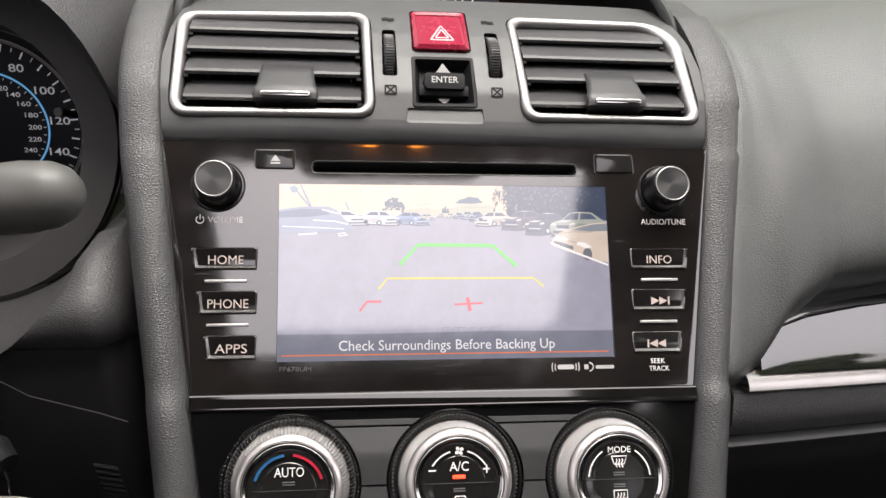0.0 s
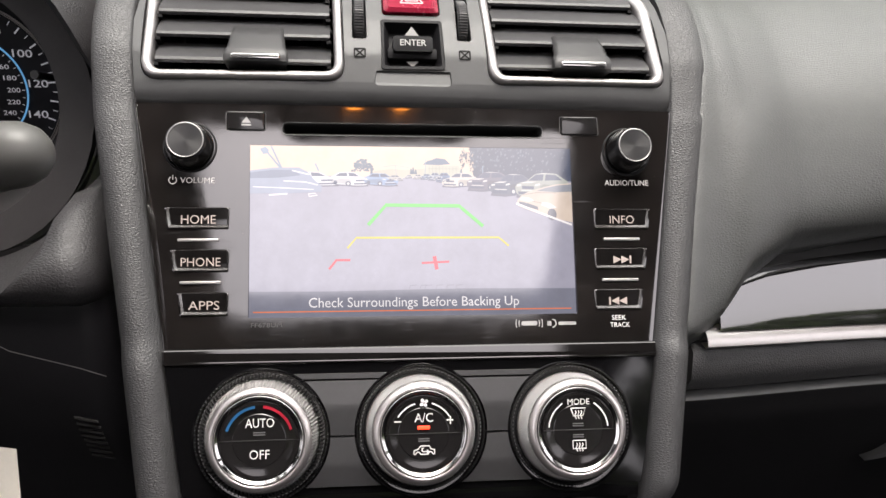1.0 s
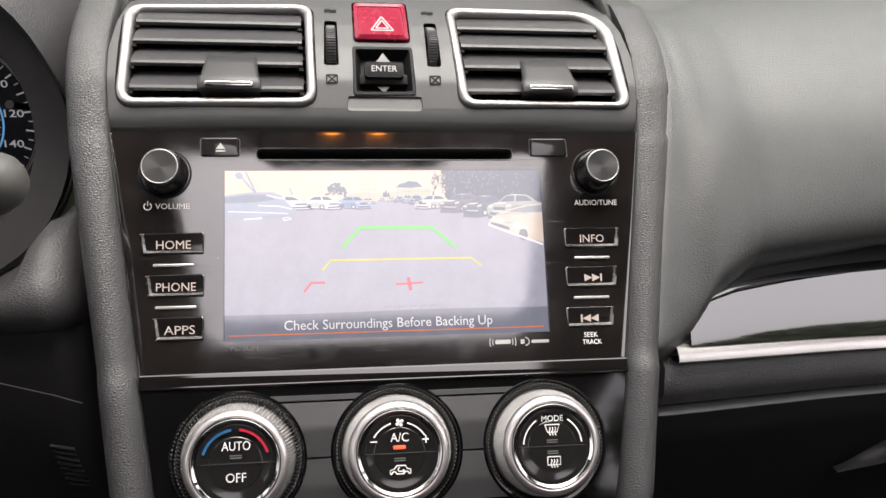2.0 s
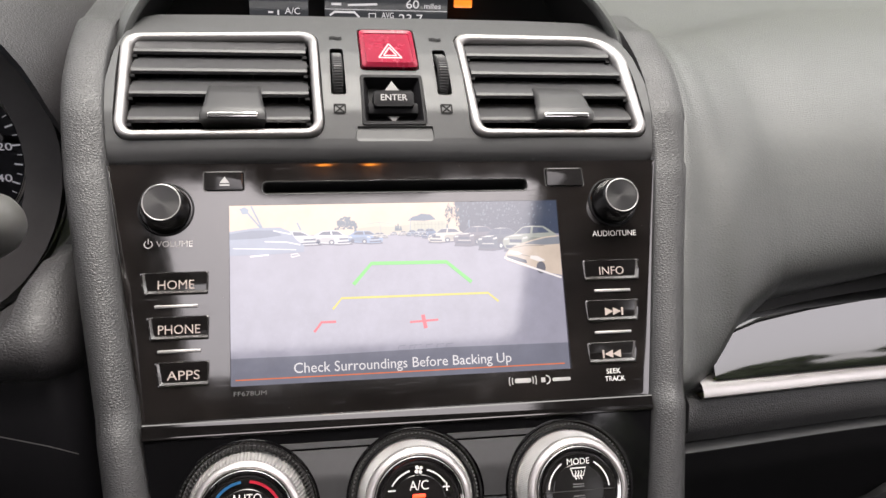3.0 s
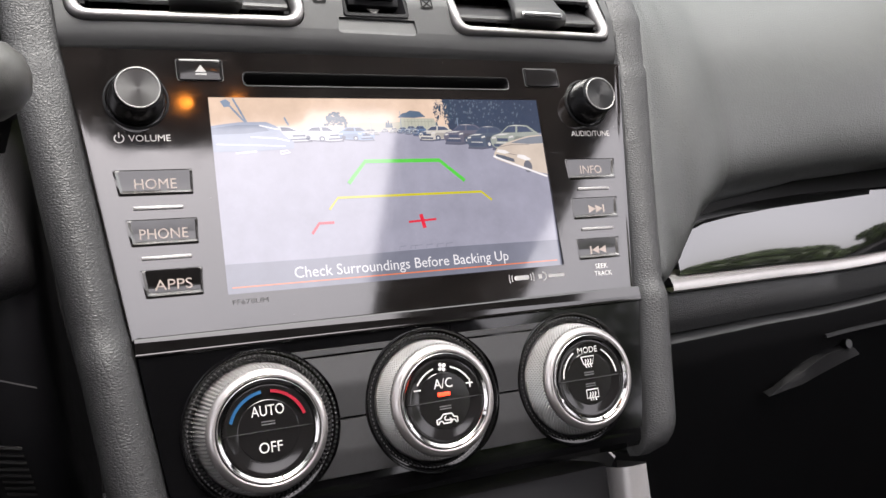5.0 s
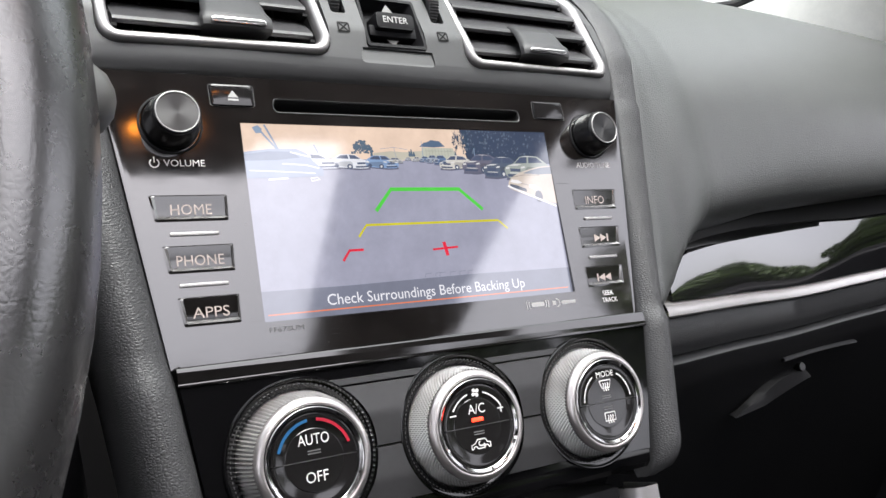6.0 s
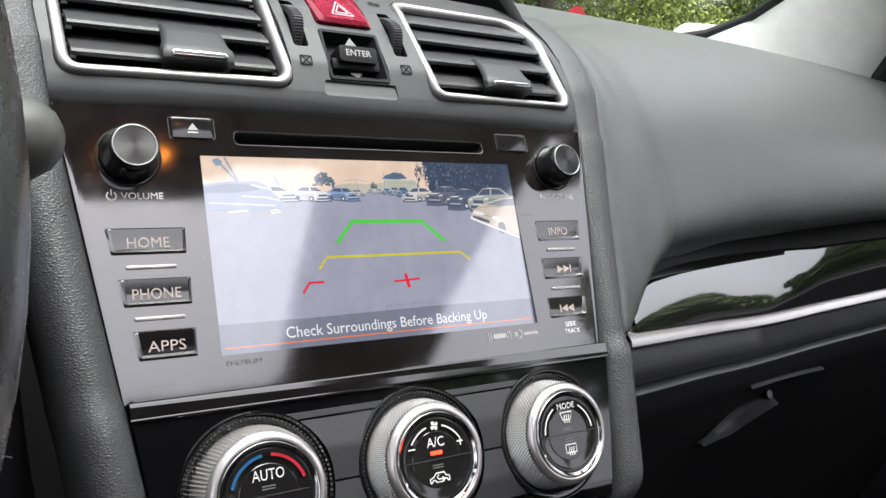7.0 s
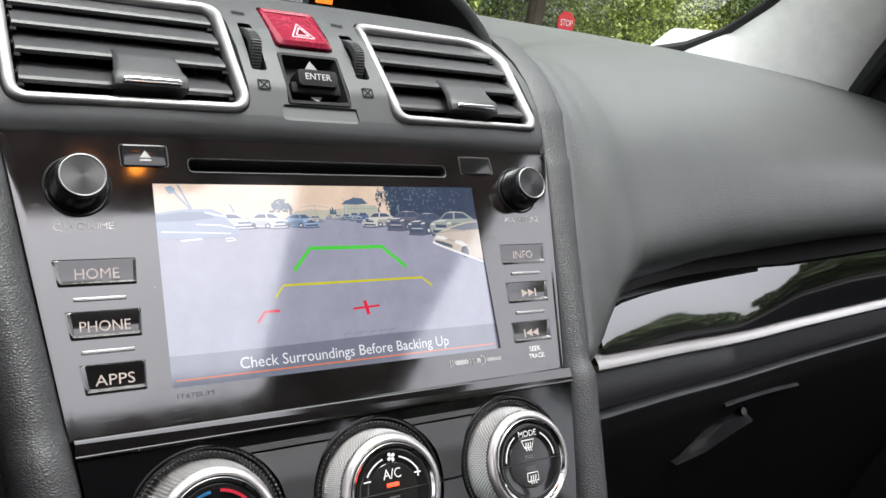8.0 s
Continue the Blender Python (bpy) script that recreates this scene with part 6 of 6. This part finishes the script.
bm = up_plate(bmesh.new(), circle(GX, GZ, 0.056, 56), [], lambda x, z: 0.152, 0.002)
gauge = part("gauge_face", bm, gauge_mat, cluster, "dark blue-black speedometer face")
gauge_ink = material("gauge_ink", (0.6, 0.6, 0.62), 0.5, emit=(0.8, 0.85, 0.95), power=0.2 * GLOW)


def on_gauge(name, bm, mat):
    for v in bm.verts:
        y, z = to_stack(0.1515 + v.co.y, v.co.z)
        v.co = Vector((v.co.x * 1000, y, z))
    return part(name, bm, mat, gauge)


def gauge_angle(mph):
    return 6.3 - 1.4 * (mph - 120)


def gauge_number(text, angle, r, w, h):
    x, z = GX + r * math.cos(radians(angle)), GZ + r * math.sin(radians(angle))
    data_parent = gauge
    data = bpy.data.curves.new("number", "FONT")
    data.body, data.resolution_u, data.offset = text, 3, 0.008
    tmp = bpy.data.objects.new("number", data)
    me = bpy.data.meshes.new_from_object(tmp)
    bm = bmesh.new()
    bm.from_mesh(me)
    bpy.data.objects.remove(tmp), bpy.data.meshes.remove(me), bpy.data.curves.remove(data)
    xs, ys = [v.co.x for v in bm.verts], [v.co.y for v in bm.verts]
    for v in bm.verts:
        v.co = Vector((x + ((v.co.x - min(xs)) / (max(xs) - min(xs)) - 0.5) * w, -0.0004, z + ((v.co.y - min(ys)) / (max(ys) - min(ys)) - 0.5) * h))
    return on_gauge("number", bm, gauge_ink)


for mph in range(20, 161, 20):
    wide = 0.0112 if mph >= 100 else 0.0082
    gauge_number(str(mph), gauge_angle(mph), 0.0388, wide, 0.0045)
for kmh in range(60, 241, 20):
    gauge_number(str(kmh), gauge_angle(kmh / 1.609), 0.0241, 0.0074 if kmh >= 100 else 0.005, 0.0028)
bm = bmesh.new()
for k in range(0, 33):
    a = gauge_angle(k * 5)
    r0 = 0.046 if k % 2 == 0 else 0.0478
    flat_line(bm, [(GX + r * math.cos(radians(a)), GZ + r * math.sin(radians(a))) for r in (r0 - 0.0016, 0.0489)], 0.0009 if k % 2 == 0 else 0.0005, -0.0004)
tagged(on_gauge("tick_ring", bm, gauge_ink), kind="stuff")
bm = bmesh.new()
for k in range(0, 25):
    a = gauge_angle(k * 10 / 1.609)
    flat_line(bm, [(GX + r * math.cos(radians(a)), GZ + r * math.sin(radians(a))) for r in (0.0288, 0.0304)], 0.0004, -0.0004)
tagged(on_gauge("tick_ring", bm, gauge_ink), kind="stuff")
bm = flat_line(bmesh.new(), arc(GX, GZ, 0.0318, -60, 200, 60), 0.0011, -0.0004)
on_gauge("blue_arc", bm, material("blue_glow", (0.05, 0.2, 0.4), 0.4, emit=(0.15, 0.45, 0.8), power=0.6 * GLOW))
for r, w, lift in ((0.0502, 0.0005, -0.0006), (0.0516, 0.0012, -0.0016)):
    bm = flat_line(bmesh.new(), arc(GX, GZ, r, -60, 200, 60), w, lift)
    on_gauge("rim", bm, rim_silver)
bm = tube(bmesh.new(), [to_v((-0.1925, 1.0385), 0.15), to_v((-0.198, 1.051), 0.104)], [2.2, 2.0], 14)
peg = part("reset_peg", bm, dark_plastic, cluster, "small black reset peg")
bm = tube(bmesh.new(), [to_v((-0.198, 1.051), 0.104), to_v((-0.1982, 1.0514), 0.1026)], 2.4, 16)
part("tip", bm, tab_grey, peg, "grey round tip")

# dashboard top over the instruments
# steering wheel
wheel = thing("steering_wheel", (-357, -140, 50), "black leather-wrapped steering wheel on its column", "steering wheel")
W0, RIM, TILT_W = Vector((-0.3505, -0.1432, 1.0656)), 0.18, radians(30)


def on_wheel(a, r, lift=0.0):
    x, u = r * math.cos(a), r * math.sin(a)
    p = W0 + Vector((x, u * math.sin(TILT_W) - lift * math.cos(TILT_W), u * math.cos(TILT_W) + lift * math.sin(TILT_W)))
    return (p.x * 1000, *to_stack(p.y, p.z))


loops = []
for i in range(97):
    a = 2 * math.pi * i / 96
    loop = []
    for k in range(20):
        b = 2 * math.pi * k / 20
        grip = 1.0 + 0.08 * max(0.0, math.cos(2 * (a - 0.9)))
        loop.append(on_wheel(a, RIM + 0.0155 * grip * math.cos(b), 0.019 * math.sin(b)))
    loops.append(loop)
part("rim", rings(bmesh.new(), loops), wheel_leather, wheel, "black leather rim", smooth=60)
bm = turned(bmesh.new(), 0, 0, [(70, -0.0), (68, -18), (58, -26), (30, -30), (1, -31)], 40)
for v in bm.verts:
    a, r, lift = math.atan2(v.co.z, v.co.x), math.hypot(v.co.x, v.co.z) / 1000, -v.co.y / 1000 - 0.02
    v.co = Vector(on_wheel(a, r, lift))
part("hub", bm, dark_plastic, wheel, "dark airbag cover")
for a in (radians(2), radians(178), radians(270)):
    rows = []
    for r in np.linspace(0.055, 0.178, 8):
        w = lerp(r, [0.055, 0.178], [0.024, 0.015]) / r
        rows.append([on_wheel(a - w, r, 0.0), on_wheel(a - w * 0.7, r, 0.006), on_wheel(a, r, 0.008), on_wheel(a + w * 0.7, r, 0.006), on_wheel(a + w, r, 0.0), on_wheel(a, r, -0.008), on_wheel(a - w, r, 0.0)])
    part("spoke", grid(bmesh.new(), rows), dark_plastic, wheel, smooth=50)

# column with stalk and key
column = thing("steering_column", (-357, 0, 20), "dark steering column shroud", "steering column")
loops = []
for y, k in ((-0.10, 0.8), (-0.095, 0.95), (-0.06, 1.0), (0.0, 1.05), (0.06, 1.05)):
    loops.append([(-357 + 66 * k * math.cos(radians(a)), *to_stack(y, 1.005 - 0.25 * (y + 0.1) * -0.2 + 0.062 * k * math.sin(radians(a)))) for a in range(0, 360, 12)])
part("shroud", rings(bmesh.new(), loops, False, True), dark_plastic, column, smooth=50)
stalk = thing("wiper_stalk", (-300, -90, 10), "dark grey wiper stalk with a rounded knob", "stalk")


def car_mm(x, y, z):
    return (x * 1000, *to_stack(y, z))


bm = tube(bmesh.new(), [car_mm(-0.30, -0.035, 1.03), car_mm(-0.25, -0.05, 1.041), car_mm(-0.205, -0.047, 1.047), car_mm(-0.178, -0.052, 1.051)], [7.5, 6.5, 6.5, 8.0], 20)
part("arm", bm, dark_plastic, stalk, "black stalk arm")
along = Vector(car_mm(-0.1385, -0.060, 1.0580)) - Vector(car_mm(-0.183, -0.051, 1.0505))
start = Vector(car_mm(-0.183, -0.051, 1.0505))
prof = [(0.0, 7.0), (0.02, 10.2), (0.1, 11.6), (0.3, 12.6), (0.55, 12.9), (0.78, 11.8), (0.9, 9.4), (0.97, 6.0), (1.0, 2.0)]
bm = tube(bmesh.new(), [start + along * s for s, _ in prof], [r for _, r in prof], 28)
part("knob", bm, stalk_plastic, stalk, "rounded grey end knob", smooth=70)
part("collar", tube(bmesh.new(), [start - along * 0.12, start + along * 0.03], 9.2, 24), silver, stalk, "bright collar")
ignition = thing("ignition_lock", (-205, 0, -80), "ignition lock with a key and a pale paper tag", "ignition key")
bm = tube(bmesh.new(), [car_mm(-0.235, 0.0, 0.945), car_mm(-0.212, -0.018, 0.935)], [16, 14.5], 24)
part("barrel", bm, dark_plastic, ignition)
part("ring", tube(bmesh.new(), [car_mm(-0.212, -0.018, 0.935), car_mm(-0.208, -0.021, 0.933)], [13.5, 12.0], 24), chrome, ignition, "bright lock ring")
bm = tube(bmesh.new(), [car_mm(-0.208, -0.021, 0.933), car_mm(-0.200, -0.027, 0.929), car_mm(-0.193, -0.032, 0.925)], [5, 9, 7], 12)
part("key_head", bm, dark_plastic, ignition, "black key head")
loop_pts = [car_mm(-0.197 + 0.004 * math.sin(radians(a)), -0.03, 0.914 + 0.012 * math.cos(radians(a))) for a in range(0, 361, 20)]
part("key_ring", tube(bmesh.new(), loop_pts, 0.8, 8), chrome, ignition, "thin key ring")
bm = grid(bmesh.new(), [[car_mm(-0.213 + 0.031 * u + 0.004 * v, -0.034 - 0.022 * v + 0.003 * math.sin(3 * u), 0.9095 - 0.056 * v) for u in np.linspace(0, 1, 5)] for v in np.linspace(0, 1, 6)])
got = bmesh.ops.solidify(bm, geom=bm.faces[:], thickness=0.5)
part("tag", bm, paper, ignition, "pale paper tag")
